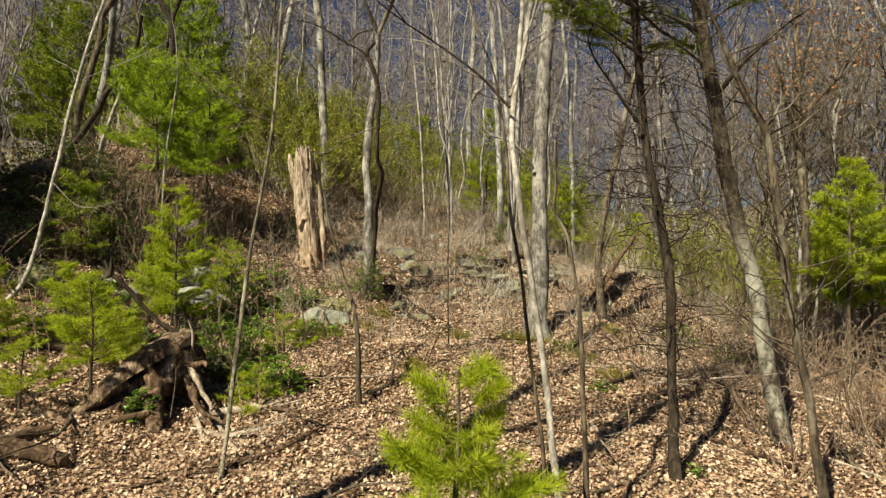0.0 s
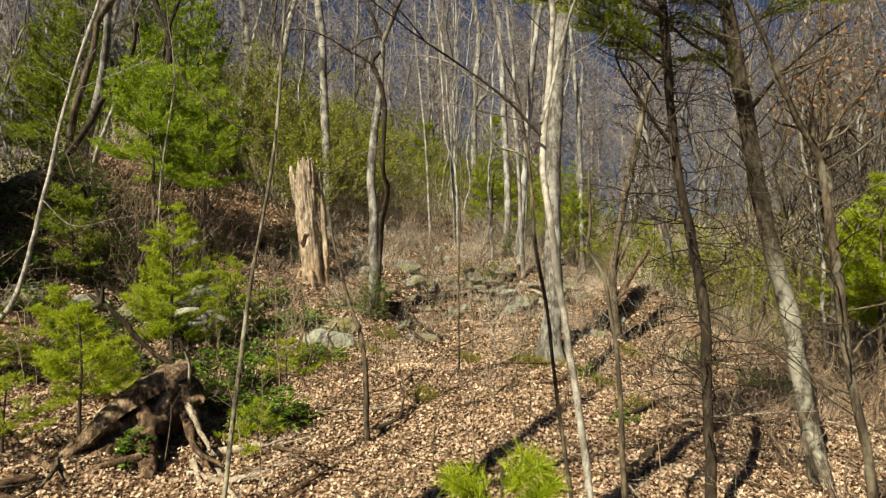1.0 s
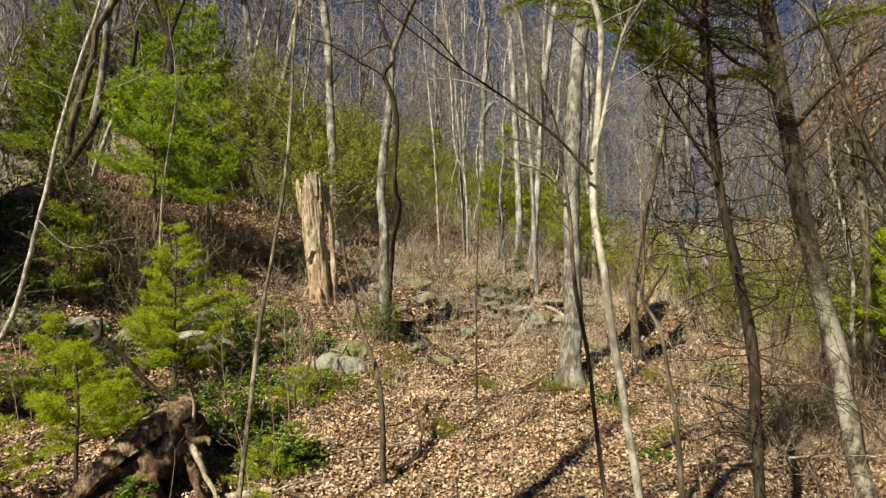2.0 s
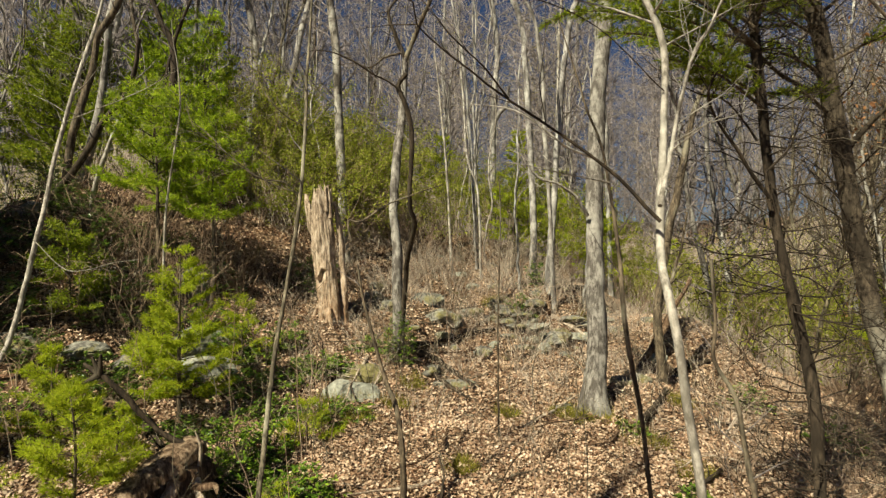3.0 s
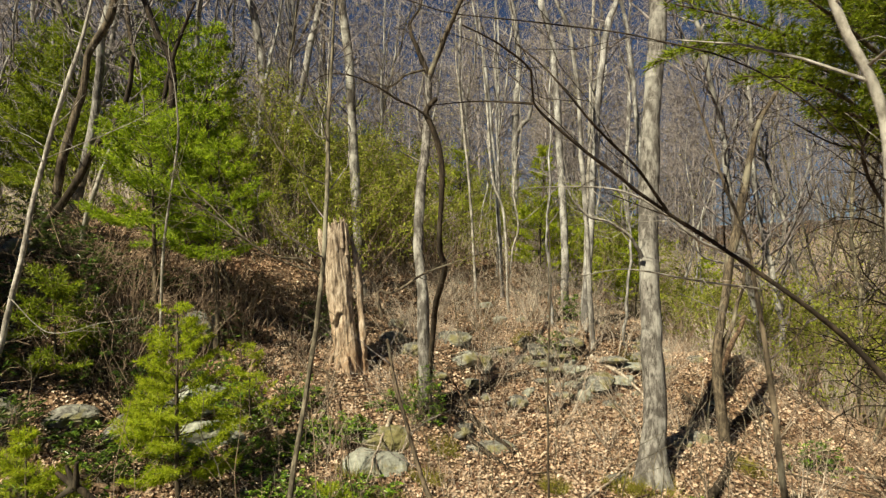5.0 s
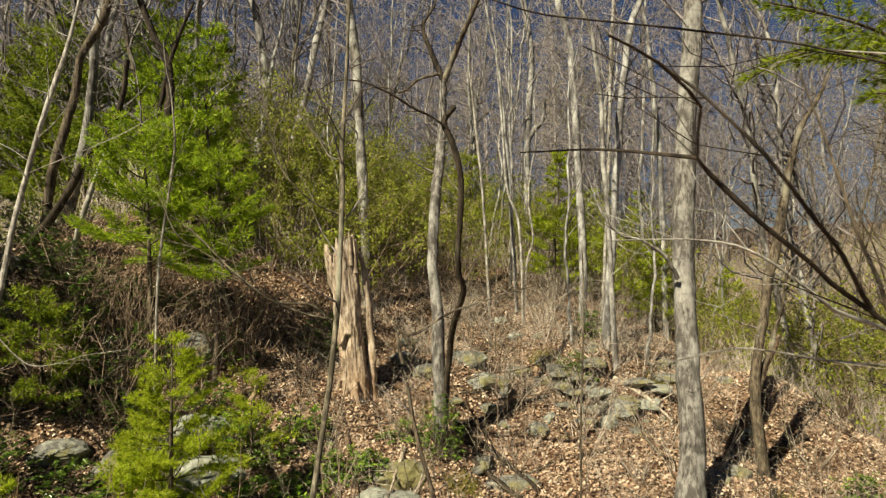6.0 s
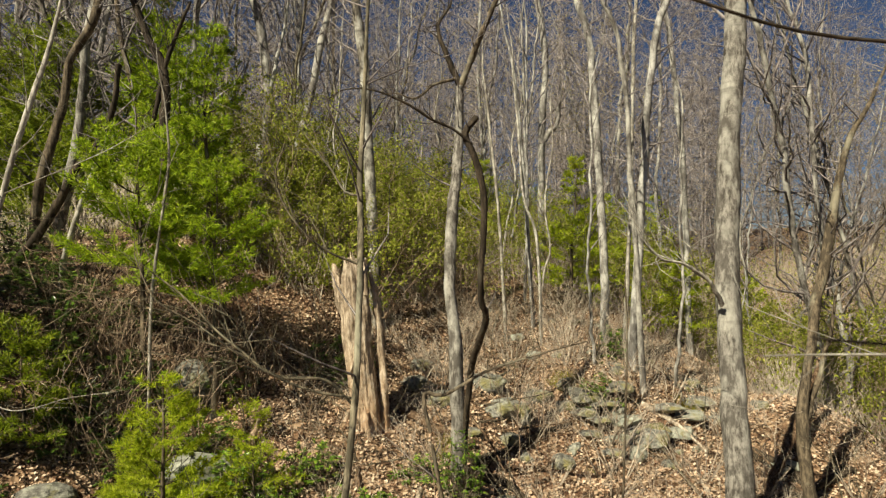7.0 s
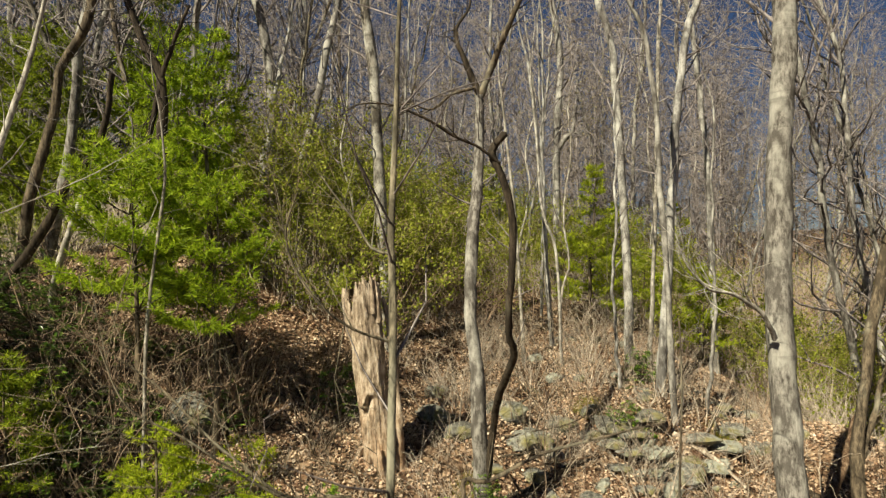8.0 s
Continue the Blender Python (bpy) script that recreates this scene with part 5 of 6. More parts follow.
places = [(rng.uniform(-10.5, -4.9), rng.uniform(15.8, 20.2)) for k in range(70)] + [(rng.uniform(-13, -9), rng.uniform(17, 22)) for k in range(24)]
tangle("dark_brush", [q for q in places if not (-6.7 < q[0] < -5.0 and q[1] < 17.9)], 470, 1.2, M_DARK, "dense tangle of dark dead twigs under the pines")
tangle("side_brush", [(rng.uniform(6.6, 11.5), rng.uniform(11.5, 17.5)) for k in range(34)], 476, 1.15, M_BRUSH, "dense tangle of brown bare twigs at the side of the slope")
tangle("pale_brush", [(rng.uniform(-4.5, 5.5), rng.uniform(23, 29)) for k in range(60)] + [(rng.uniform(5, 17), rng.uniform(20, 36)) for k in range(46)], 473, 1.0, M_STRAW, "dense tangle of pale bare twigs on the far slope")
straw = [spring_shrub(450 + k, 0.7 + 0.25 * k, 0, "leafless tangle of pale thin brush", name="brush") for k in range(4)]
for ob in straw:
    ob.children[0].data.materials[0] = M_STRAW
places = [(rng.uniform(-3.2, 4.2), rng.uniform(19.6, 25.5)) for k in range(84)] + [(rng.uniform(-5.0, -2.4), rng.uniform(15.6, 18.2)) for k in range(8)]
places += [(rng.uniform(-2.5, 4.0), rng.uniform(17.0, 19.6)) for k in range(18)] + [(rng.uniform(4.8, 8.5), rng.uniform(13.5, 19.5)) for k in range(12)]
scatter(straw, places, rng, 0.7, 1.4)
rusty = [spring_shrub(460, 2.6, 420, "young oak that still holds rust-brown dead leaves", M_RUST, 0.09, "oak_sapling")]
scatter(rusty, [(12.5, 19.5), (13.5, 22.0)], rng, 0.9, 1.3)



def whip(seed, height):
    """A seedling: one thin stem, a few twigs."""
    rng = random.Random(seed)
    ob = thing("seedling", (0, 0, 0), "thin leafless seedling stem in the leaves", "sapling", "seedlings in the leaves")
    g, segs = Geo(), []
    x = y = 0.0
    pts = [(0, 0, -0.1)]
    for k in range(1, 6):
        x, y = x + rng.gauss(0, 0.03), y + rng.gauss(0, 0.03)
        pts.append((x * height, y * height, height * k / 5))
    p, r = tube(g, pts, [0.009, 0.003], 5, 0.05, seed, step=0.2)
    for k in range(7):
        i = rng.randrange(len(p) // 3, len(p) - 1)
        a = rng.uniform(0, 6.28)
        grow(segs, rng, p[i], (math.cos(a), math.sin(a), 0.9), height * rng.uniform(0.12, 0.3), 0.004, 1, 0.1, 0.15, 2.0)
    lay(g, segs)
    part("stem", g, M_OLIVE if seed % 2 else M_BRUSH, ob)
    return ob


whips = [whip(480 + k, 0.9 + 0.45 * k) for k in range(6)]
places = [(rng.uniform(-8, 8), rng.uniform(8.5, 13)) for k in range(26)] + [(rng.uniform(-4, 7), rng.uniform(12, 19)) for k in range(50)]
places += [(rng.uniform(-9, -3), rng.uniform(12, 19)) for k in range(24)] + [(rng.uniform(-2, 4), rng.uniform(19, 25)) for k in range(50)]
scatter(whips, places, rng, 0.7, 1.2)


# ---- rocks ----
def rock(at, sx, sy, sz, seed, turn=0.0, lift=0.0, label="grey boulder with pale green lichen", material=M_ROCK, tilt=0.0, box=1.0, lumpy=0.13):
    """A boulder; box below 1 squares it into a slab."""
    rng = random.Random(seed)
    bm = bmesh.new()
    bmesh.ops.create_icosphere(bm, subdivisions=4, radius=1.0)
    cuts = [(Vector((rng.gauss(0, 1), rng.gauss(0, 1), rng.gauss(0.2, 0.8))).normalized(), rng.uniform(0.62, 0.92)) for k in range(9)]
    off = Vector((seed * 1.7, seed * 0.3, 0))
    for v in bm.verts:
        p = Vector([math.copysign(abs(c) ** box, c) for c in v.co])
        for d, h in cuts:
            e = p.dot(d) - h
            if e > 0:
                p -= d * e * 0.95
        p *= 1 + lumpy * noise.fractal(p * 1.7 + off, 0.75, 2.1, 6)
        v.co = Vector((p.x * sx, p.y * sy, p.z * sz))
    bmesh.ops.transform(bm, matrix=pose(0, 0, 0, tilt, tilt * 0.5, turn), verts=bm.verts)
    me = bpy.data.meshes.new("rock")
    bm.to_mesh(me)
    bm.free()
    me.materials.append(material)
    ob = new("rock", me)
    ob.location = (at[0], at[1], gz(*at) + lift - 0.02)
    return tagged(ob, label, "rock", "rocks on the slope")


rock((-2.90, 15.55), 0.66, 0.55, 0.42, 1, 10, -0.02, "rounded boulder covered in pale mint lichen", M_MINT, lumpy=0.08)
rock((-2.70, 16.35), 0.55, 0.45, 0.28, 2, 40, -0.06, "grey boulder capped with brown moss", M_MOSSY)
rock((-0.75, 16.75), 0.72, 0.42, 0.15, 3, 15, 0.0, "flat mossy slab half under leaves", tilt=5, box=0.8, lumpy=0.09)
rock((-1.25, 17.0), 0.40, 0.3, 0.14, 4, 60, 0.0, "flat grey slab half under leaves", box=0.7)
LEDGE = "stacked flat ledge stone with lichen"
for k, (x, y, sx, sy, sz, li, turn) in enumerate([(0.95, 19.95, 0.30, 0.3, 0.10, 0.04, 5), (1.48, 19.9, 0.36, 0.3, 0.09, 0.03, -8), (1.92, 20.0, 0.24, 0.3, 0.12, 0.04, 12), (1.15, 20.1, 0.34, 0.3, 0.07, 0.22, -4),
                                                  (1.70, 20.12, 0.38, 0.3, 0.08, 0.24, 9), (0.85, 20.35, 0.30, 0.3, 0.10, 0.22, 14), (1.35, 20.35, 0.34, 0.28, 0.07, 0.40, 3), (2.85, 20.1, 0.42, 0.3, 0.11, 0.06, -6), (3.25, 19.9, 0.26, 0.25, 0.08, 0.0, 20),
                                                  (2.75, 20.4, 0.38, 0.3, 0.09, 0.25, 7), (3.25, 20.5, 0.36, 0.3, 0.10, 0.16, -12), (1.0, 20.75, 0.42, 0.35, 0.13, 0.30, 8), (1.75, 20.7, 0.40, 0.35, 0.12, 0.36, -10)]):
    rock((x, y), sx, sy, sz, 20 + k, turn, li - 0.04, LEDGE, (M_ROCK, M_MINT, M_ROCK)[k % 3], box=0.5, lumpy=0.12, tilt=(k % 3 - 1) * 5)
rock((2.35, 19.95), 0.38, 0.30, 0.20, 39, 10, 0.02, "ledge stone under golden-green moss", M_MOSSY, lumpy=0.10)
rock((3.7, 21.5), 0.62, 0.42, 0.12, 40, 20, 0.02, "pale flat rock on the slope", tilt=8, box=0.6)
rock((4.2, 20.9), 0.42, 0.3, 0.11, 41, 50, 0.0, "pale flat rock on the slope", box=0.6)
rock((4.0, 22.9), 0.55, 0.4, 0.13, 59, 10, 0.02, "pale flat rock on the slope", box=0.6)
rock((-1.15, 20.0), 0.42, 0.4, 0.26, 42, 30, 0.0, box=0.7)
rock((-0.75, 20.3), 0.50, 0.45, 0.24, 43, 70, 0.0, box=0.7, tilt=10)
rock((-1.5, 20.9), 0.60, 0.45, 0.24, 44, 20, 0.0, box=0.7)
rock((-0.2, 21.3), 0.45, 0.4, 0.2, 61, 20, 0.0, box=0.7)
rock((-2.4, 19.6), 0.35, 0.3, 0.2, 45, 20, 0.05)
rock((-2.9, 20.2), 0.45, 0.3, 0.2, 46, 0, 0.05)
rock((0.1, 18.9), 0.3, 0.3, 0.16, 47, 0, 0.02)
rock((-6.2, 15.9), 0.85, 0.6, 0.36, 48, 15, 0.06, "large lichen-covered boulder in the undergrowth", M_MINT)
rock((-7.0, 16.3), 0.6, 0.5, 0.34, 49, 45, -0.06)
rock((-8.6, 15.7), 0.6, 0.45, 0.30, 50, 15, -0.10, "large lichen-covered boulder in the undergrowth")
rock((-7.7, 15.9), 0.55, 0.5, 0.32, 51, 80, -0.08)
rock((-9.9, 15.3), 0.7, 0.6, 0.34, 52, 30, -0.06)
rock((-7.2, 18.3), 0.5, 0.4, 0.5, 53, 0, 0.3, "tan rock face in the undergrowth")
rock((-11.6, 18.6), 0.5, 0.4, 0.3, 54, 0, 0.02)
rock((-6.45, 16.75), 0.72, 0.5, 0.36, 60, 25, 0.08, "large lichen-covered boulder in the undergrowth", M_MINT)
rock((3.2, 16.9), 0.3, 0.25, 0.2, 55, 0, 0.02)
rock((3.7, 17.4), 0.4, 0.3, 0.22, 56, 0, 0.02)
rock((1.75, 15.9), 0.28, 0.25, 0.15, 57, 0, 0.0)
rock((2.2, 19.7), 0.5, 0.4, 0.24, 58, 0, 0.05)

r = random.Random(63)
for k in range(44):
    x, y, b = r.uniform(-3.2, 5.2), r.uniform(18.8, 26), r.uniform(0.12, 0.36)
    rock((x, y), b, b * r.uniform(0.6, 0.9), b * r.uniform(0.3, 0.55), 700 + k, r.uniform(0, 180), b * r.uniform(-0.1, 0.15), "small grey stone half buried in leaves", (M_ROCK, M_ROCK, M_MINT)[k % 3], r.gauss(0, 6), r.choice((0.6, 0.8, 1.0)))


def sedge(at, size, seed, label="low tuft of yellow-green sedge in the leaves"):
    rng, nr = random.Random(seed), np.random.default_rng(seed)
    ob = thing("sedge_tuft", (at[0], at[1], gz(*at)), label, "grass", "sedge tufts")
    pos, way = [], []
    for k in range(46):
        r, a = size * math.sqrt(rng.random()), rng.uniform(0, 6.28)
        x, y = at[0] + r * math.cos(a), at[1] + r * math.sin(a)
        pos.append((x, y, gz(x, y))), way.append((0.7 * math.cos(a), 0.7 * math.sin(a), 1.0))
    g = Geo()
    blades(g, pos, way, nr, 10, 0.25, 0.008, 0.8)
    part("tuft", g, M_MOSS, ob)
    return ob


for k, (x, y, a) in enumerate([(3.0, 14.5, 0.42), (2.35, 15.5, 0.36), (1.75, 15.35, 0.3), (0.4, 15.3, 0.2), (-3.2, 15.2, 0.3), (-1.6, 16.2, 0.25), (3.5, 13.4, 0.35), (-0.6, 12.9, 0.2), (3.4, 20.9, 0.3), (-2.6, 14.4, 0.3), (-1.9, 15.2, 0.25), (1.6, 15.5, 0.25), (-2.2, 18.2, 0.3), (0.6, 21.6, 0.3), (4.4, 16.2, 0.3)]):
    sedge((x, y), a, 150 + k)


# ---- the tall broken snag ----
def snag(at, height, seed):
    """A hollow shell that leans a little, torn into a horn, a notch and a ragged crest, with a loose slab standing beside it."""
    rng, nr = random.Random(seed), np.random.default_rng(seed)
    ob = thing("snag", at, "tall rotten tan tree snag with a jagged split top", "dead tree")
    n, m = 132, 84
    a = np.arange(n) * 2 * math.pi / n

    def near(angle, width):
        d = (a - angle + math.pi) % (2 * math.pi) - math.pi
        return np.exp(-(d / width) ** 2)
    rim = np.interp(a, [0, 0.4, 1.2, 2.2, 2.8, 3.0, 3.3, 3.6, 3.8, 3.95, 4.1, 4.3, 4.45, 4.7, 5.0, 5.3, 5.7, 6.29],
                    [0.93, 0.78, 0.70, 0.68, 0.74, 0.84, 0.92, 0.89, 0.84, 0.79, 0.80, 0.86, 0.96, 0.97, 1.0, 0.965, 0.985, 0.93]) * height
    jag = np.repeat(nr.uniform(-0.16, 0.10, n // 3), 3) * 0.6 + nr.uniform(-0.09, 0.06, n)
    fissures = [(rng.uniform(3.0, 6.5), rng.gauss(0, 0.25), rng.uniform(0.03, 0.07), rng.uniform(0.03, 0.10), rng.uniform(0.0, 0.8), rng.uniform(0.12, 0.4)) for k in range(16)]
    v, inner = [], []
    for i in range(m):
        u = i / (m - 1)
        r = 0.298 + 0.03 * math.exp(-u * 14) - 0.03 * math.sin(math.pi * u) + 0.02 * u + 0.07 * u * u * near(3.2, 0.4)
        lumps = np.array([0.19 * noise.fractal(Vector((1.1 * math.cos(b), 1.1 * math.sin(b), 3.2 * u + 4)), 0.9, 2.1, 5) + 0.035 * noise.noise(Vector((11 * math.cos(b), 11 * math.sin(b), 4.0 * u + 7))) for b in a])
        r = r * (1 + lumps)
        for b, tilt, wide, deep, from_u, long in fissures:
            r = r * (1 - deep * near(b + tilt * (u - 0.5), wide) * math.exp(-((u - from_u - long / 2) / (long / 2)) ** 4))
        lip = u - 0.375 - 0.05 * np.cos(a - 4.3)
        knee = near(4.25, 0.55) * np.where(lip < 0, np.exp(-(lip / 0.055) ** 2), np.exp(-(lip / 0.006) ** 2))
        den = near(4.30, 0.13) * math.exp(-((u - 0.055) / 0.045) ** 2) + 0.5 * near(3.75, 0.10) * math.exp(-((u - 0.22) / 0.12) ** 2) + 0.4 * near(4.95, 0.07) * math.exp(-((u - 0.03) / 0.05) ** 2)
        r = r * (1 + 0.10 * near(4.25, 0.6) * math.exp(-((u - 0.43) / 0.05) ** 2)) * (1 - 0.50 * knee - 0.60 * den)
        h = -0.25 + (rim + 0.25) * u + jag * max(0.0, (u - 0.82) / 0.18) ** 2
        cx = at[0] + 0.04 - 0.25 * u ** 1.4
        v.append(np.stack((cx + r * np.cos(a), at[1] + r * np.sin(a), at[2] + h), 1))
        inner.append(np.stack((cx + r * 0.76 * np.cos(a), at[1] + r * 0.76 * np.sin(a), at[2] + h - 0.03), 1))
    i, j = np.meshgrid(np.arange(m - 1), np.arange(n), indexing="ij")
    k = (j + 1) % n
    q = np.stack((i * n + j, i * n + k, (i + 1) * n + k, (i + 1) * n + j), -1).reshape(-1, 4)
    top = (m - 1) * n
    rimq = np.array([(top + j, top + (j + 1) % n, m * n + top + (j + 1) % n, m * n + top + j) for j in range(n)])
    g = Geo()
    g.add(np.vstack(v + inner), np.vstack((q, q[:, ::-1] + m * n, rimq)))
    part("trunk", g, M_SNAG, ob)
    x, y, z = at
    for k, (line, radii) in enumerate([
            ([(0.42, 0.06, -0.2), (0.41, 0.05, 0.6), (0.38, 0.04, 1.3), (0.32, 0.03, 2.1), (0.23, 0.04, 2.6), (0.14, 0.06, 3.02)], [0.105, 0.09, 0.08, 0.085, 0.07, 0.03]),
            ([(0.37, 0.26, -0.2), (0.35, 0.24, 0.9), (0.30, 0.20, 1.9), (0.22, 0.18, 2.75)], [0.10, 0.08, 0.07, 0.02])]):
        g = Geo()
        tube(g, [(x + p, y + q, z + h) for p, q, h in line], radii, 14, 0.16, 30 + k, step=0.06, crook=0.02)
        part("slab", g, M_SNAG, ob, "loose grey slab split from the trunk")
    for k, (dx, dy, h) in enumerate([(-0.46, -0.10, 3.06), (-0.16, -0.26, 3.30), (-0.02, -0.24, 3.36), (0.08, -0.20, 3.2), (-0.28, -0.22, 3.22)]):
        g = Geo()
        tube(g, [(x + dx + 0.04, y + dy, z + h - 0.6), (x + dx + 0.01, y + dy, z + h - 0.15), (x + dx - 0.02, y + dy + 0.02, z + h + rng.uniform(0.05, 0.16))], [0.05, 0.035, 0.005], 7, 0.2, k, step=0.06)
        part("splinter", g, M_SNAG, ob, "upright grey wood splinter")
    for k, b in enumerate((0.4, 3.3, 5.0)):
        g = Geo()
        c, e = (x + 0.44 * math.cos(b + 0.2), y + 0.44 * math.sin(b + 0.2)), (math.cos(b), math.sin(b))
        tube(g, [(x + 0.28 * e[0], y + 0.28 * e[1], z + 0.30), (x + 0.36 * e[0], y + 0.36 * e[1], z + 0.06), (*c, gz(*c) - 0.06)], [0.06, 0.05, 0.03], 8, 0.18, k, step=0.06)
        part("root", g, M_SNAG, ob)
    return ob


snag((-3.90, 18.45, gz(-3.90, 18.45)), 3.45, 61)


# ---- the uprooted stump with its broken branch ----
def husk(geo, line, radii, start, sweep, thick, seed):
    """An open hollow half of a trunk along a line: start and sweep in radians round it, from straight up towards its right side."""
    p = spline(line, 0.06)
    n, m = len(p), 22
    tang = np.gradient(p, axis=0)
    tang /= np.linalg.norm(tang, axis=1)[:, None]
    side = np.cross(tang, (0, 0, 1))
    side /= np.linalg.norm(side, axis=1)[:, None]
    up = np.cross(side, tang)
    r = np.interp(np.linspace(0, 1, n), np.linspace(0, 1, len(radii)), radii)
    v = []
    for k in range(2):
        for c in range(m):
            w = start + sweep * c / (m - 1)
            wob = np.array([1 + 0.16 * noise.fractal(Vector((2.6 * q[0] + math.cos(w), 2.6 * q[1] + math.sin(w), 2.6 * q[2] + seed)), 0.8, 2.1, 5) for q in p])
            rr = (r * wob - thick * k)[:, None]
            v.append(p + rr * (math.cos(w) * up + math.sin(w) * side))
    v = np.stack(v, 0)
    i, j = np.meshgrid(np.arange(m - 1), np.arange(n - 1), indexing="ij")
    q = np.stack((i * n + j, (i + 1) * n + j, (i + 1) * n + j + 1, i * n + j + 1), -1).reshape(-1, 4)
    o = m * n
    rims = [(a * n + b, a * n + b + 1, o + a * n + b + 1, o + a * n + b) for a in (0, m - 1) for b in range(n - 1)]
    rims += [(a * n + b, (a + 1) * n + b, o + (a + 1) * n + b, o + a * n + b) for a in range(m - 1) for b in (0, n - 1)]
    geo.add(v.reshape(-1, 3), np.vstack((q, q[:, ::-1] + o, np.array(rims))))


def uprooted(at):
    ob = thing("uprooted_stump", at, "dark uprooted stump with twisted roots and a broken branch", "tree stump")
    g = Geo()
    husk(g, [(-5.42, 10.0, 0.0), (-5.22, 10.2, 0.25), (-4.98, 10.55, 0.46), (-4.78, 11.0, 0.62), (-4.66, 11.55, 0.70)], [0.14, 0.20, 0.27, 0.31, 0.27], -2.5, 3.9, 0.05, 3)
    part("bole", g, M_BOLE, ob, "hollow rotten bole")
    g = Geo()
    tube(g, [(-5.5, 9.95, -0.30), (-5.2, 10.25, -0.10), (-4.9, 10.65, 0.08), (-4.65, 11.2, 0.22), (-4.6, 11.6, 0.25)], [0.14, 0.24, 0.32, 0.34, 0.28], 18, 0.22, 69, step=0.06, crook=0.03)
    part("heartwood", g, M_ROOT, ob, "dark rotted heartwood")
    rng = random.Random(68)
    for k in range(15):
        w = 6.283 * (k + rng.random()) / 15
        c, L = Vector((-4.62 + rng.gauss(0, 0.08), 11.0 + rng.gauss(0, 0.1), 0.32)), rng.uniform(0.35, 0.75)
        side, up = Vector((0.9, -0.42, 0)) * math.cos(w), Vector((0, 0, 1)) * math.sin(w)
        mid = c + (side + up) * L * 0.5 + Vector((rng.gauss(0, 0.08), rng.gauss(0, 0.08), 0.03))
        end = c + (side + up) * L + Vector((rng.gauss(0, 0.12), rng.gauss(-0.08, 0.12), -0.1))
        end.z = max(end.z, gz(end.x, end.y) - 0.04)
        g = Geo()
        tube(g, [c[:], mid[:], end[:]], [0.085, 0.05, 0.014], 8, 0.22, 90 + k, step=0.05, crook=0.03)
        part("root", g, (M_ROOT, M_BOLE, M_DARK)[k % 3], ob)
    roots = [
        ("root", [(-5.15, 10.3, 0.30), (-5.45, 10.0, 0.03), (-5.72, 9.7, -0.20), (-5.95, 9.5, -0.42)], [0.17, 0.14, 0.10, 0.05], M_BOLE),
        ("root", [(-4.85, 10.75, 0.35), (-4.75, 10.4, 0.12), (-4.58, 10.05, -0.12), (-4.42, 9.75, -0.36), (-4.34, 9.5, -0.62)], [0.12, 0.14, 0.12, 0.10, 0.06], M_ROOT),
        ("root", [(-4.55, 9.85, -0.15), (-4.98, 9.6, -0.24), (-5.25, 9.2, -0.45)], [0.06, 0.06, 0.04], M_ROOT),
        ("root", [(-4.50, 11.0, 0.35), (-4.10, 10.5, -0.05), (-3.60, 9.9, -0.33)], [0.08, 0.05, 0.02], M_ROOT),
        ("root", [(-4.45, 11.1, 0.45), (-4.05, 10.6, 0.12), (-3.70, 10.2, -0.18)], [0.07, 0.05, 0.03], M_DRIFT),
        ("root", [(-4.10, 10.5, 0.10), (-3.85, 10.1, -0.14), (-3.4, 9.9, -0.34)], [0.04, 0.04, 0.02], M_ROOT),
        ("slab", [(-4.62, 10.95, 0.62), (-4.66, 10.75, 0.44), (-4.74, 10.55, 0.26)], [0.04, 0.10, 0.04], M_SNAG)]
    for k, (name, line, rad, wood) in enumerate(roots):
        g = Geo()
        tube(g, line, rad, 14, 0.14, 70 + k, step=0.05, crook=0.03)
        part(name, g, wood, ob)
    g = Geo()
    tube(g, [(-4.50, 11.35, 0.86), (-4.80, 11.3, 0.95), (-5.15, 11.25, 1.26), (-5.50, 11.15, 1.66), (-5.82, 11.1, 1.98)], [0.06, 0.042, 0.038, 0.04, 0.03], 8, 0.15, 80, step=0.08, crook=0.02)
    for q in ((-5.9, 11.1, 2.2), (-5.75, 11.05, 2.25), (-6.05, 11.15, 2.1), (-5.98, 11.0, 1.85)):
        tube(g, [(-5.8, 11.1, 1.95), q], [0.05, 0.02], 6, 0.2, 81, step=0.08)
    part("branch", g, M_DARK, ob, "dark broken branch stub")
    g = Geo()
    tube(g, [(-4.42, 11.2, 0.62), (-4.38, 11.15, 0.9), (-4.44, 11.1, 1.15)], [0.035, 0.025, 0.01], 6, 0.15, 84, step=0.08)
    part("splinter", g, M_DRIFT, ob, "pale splinter")
    return ob


uprooted((-4.9, 10.4, gz(-4.9, 10.4)))


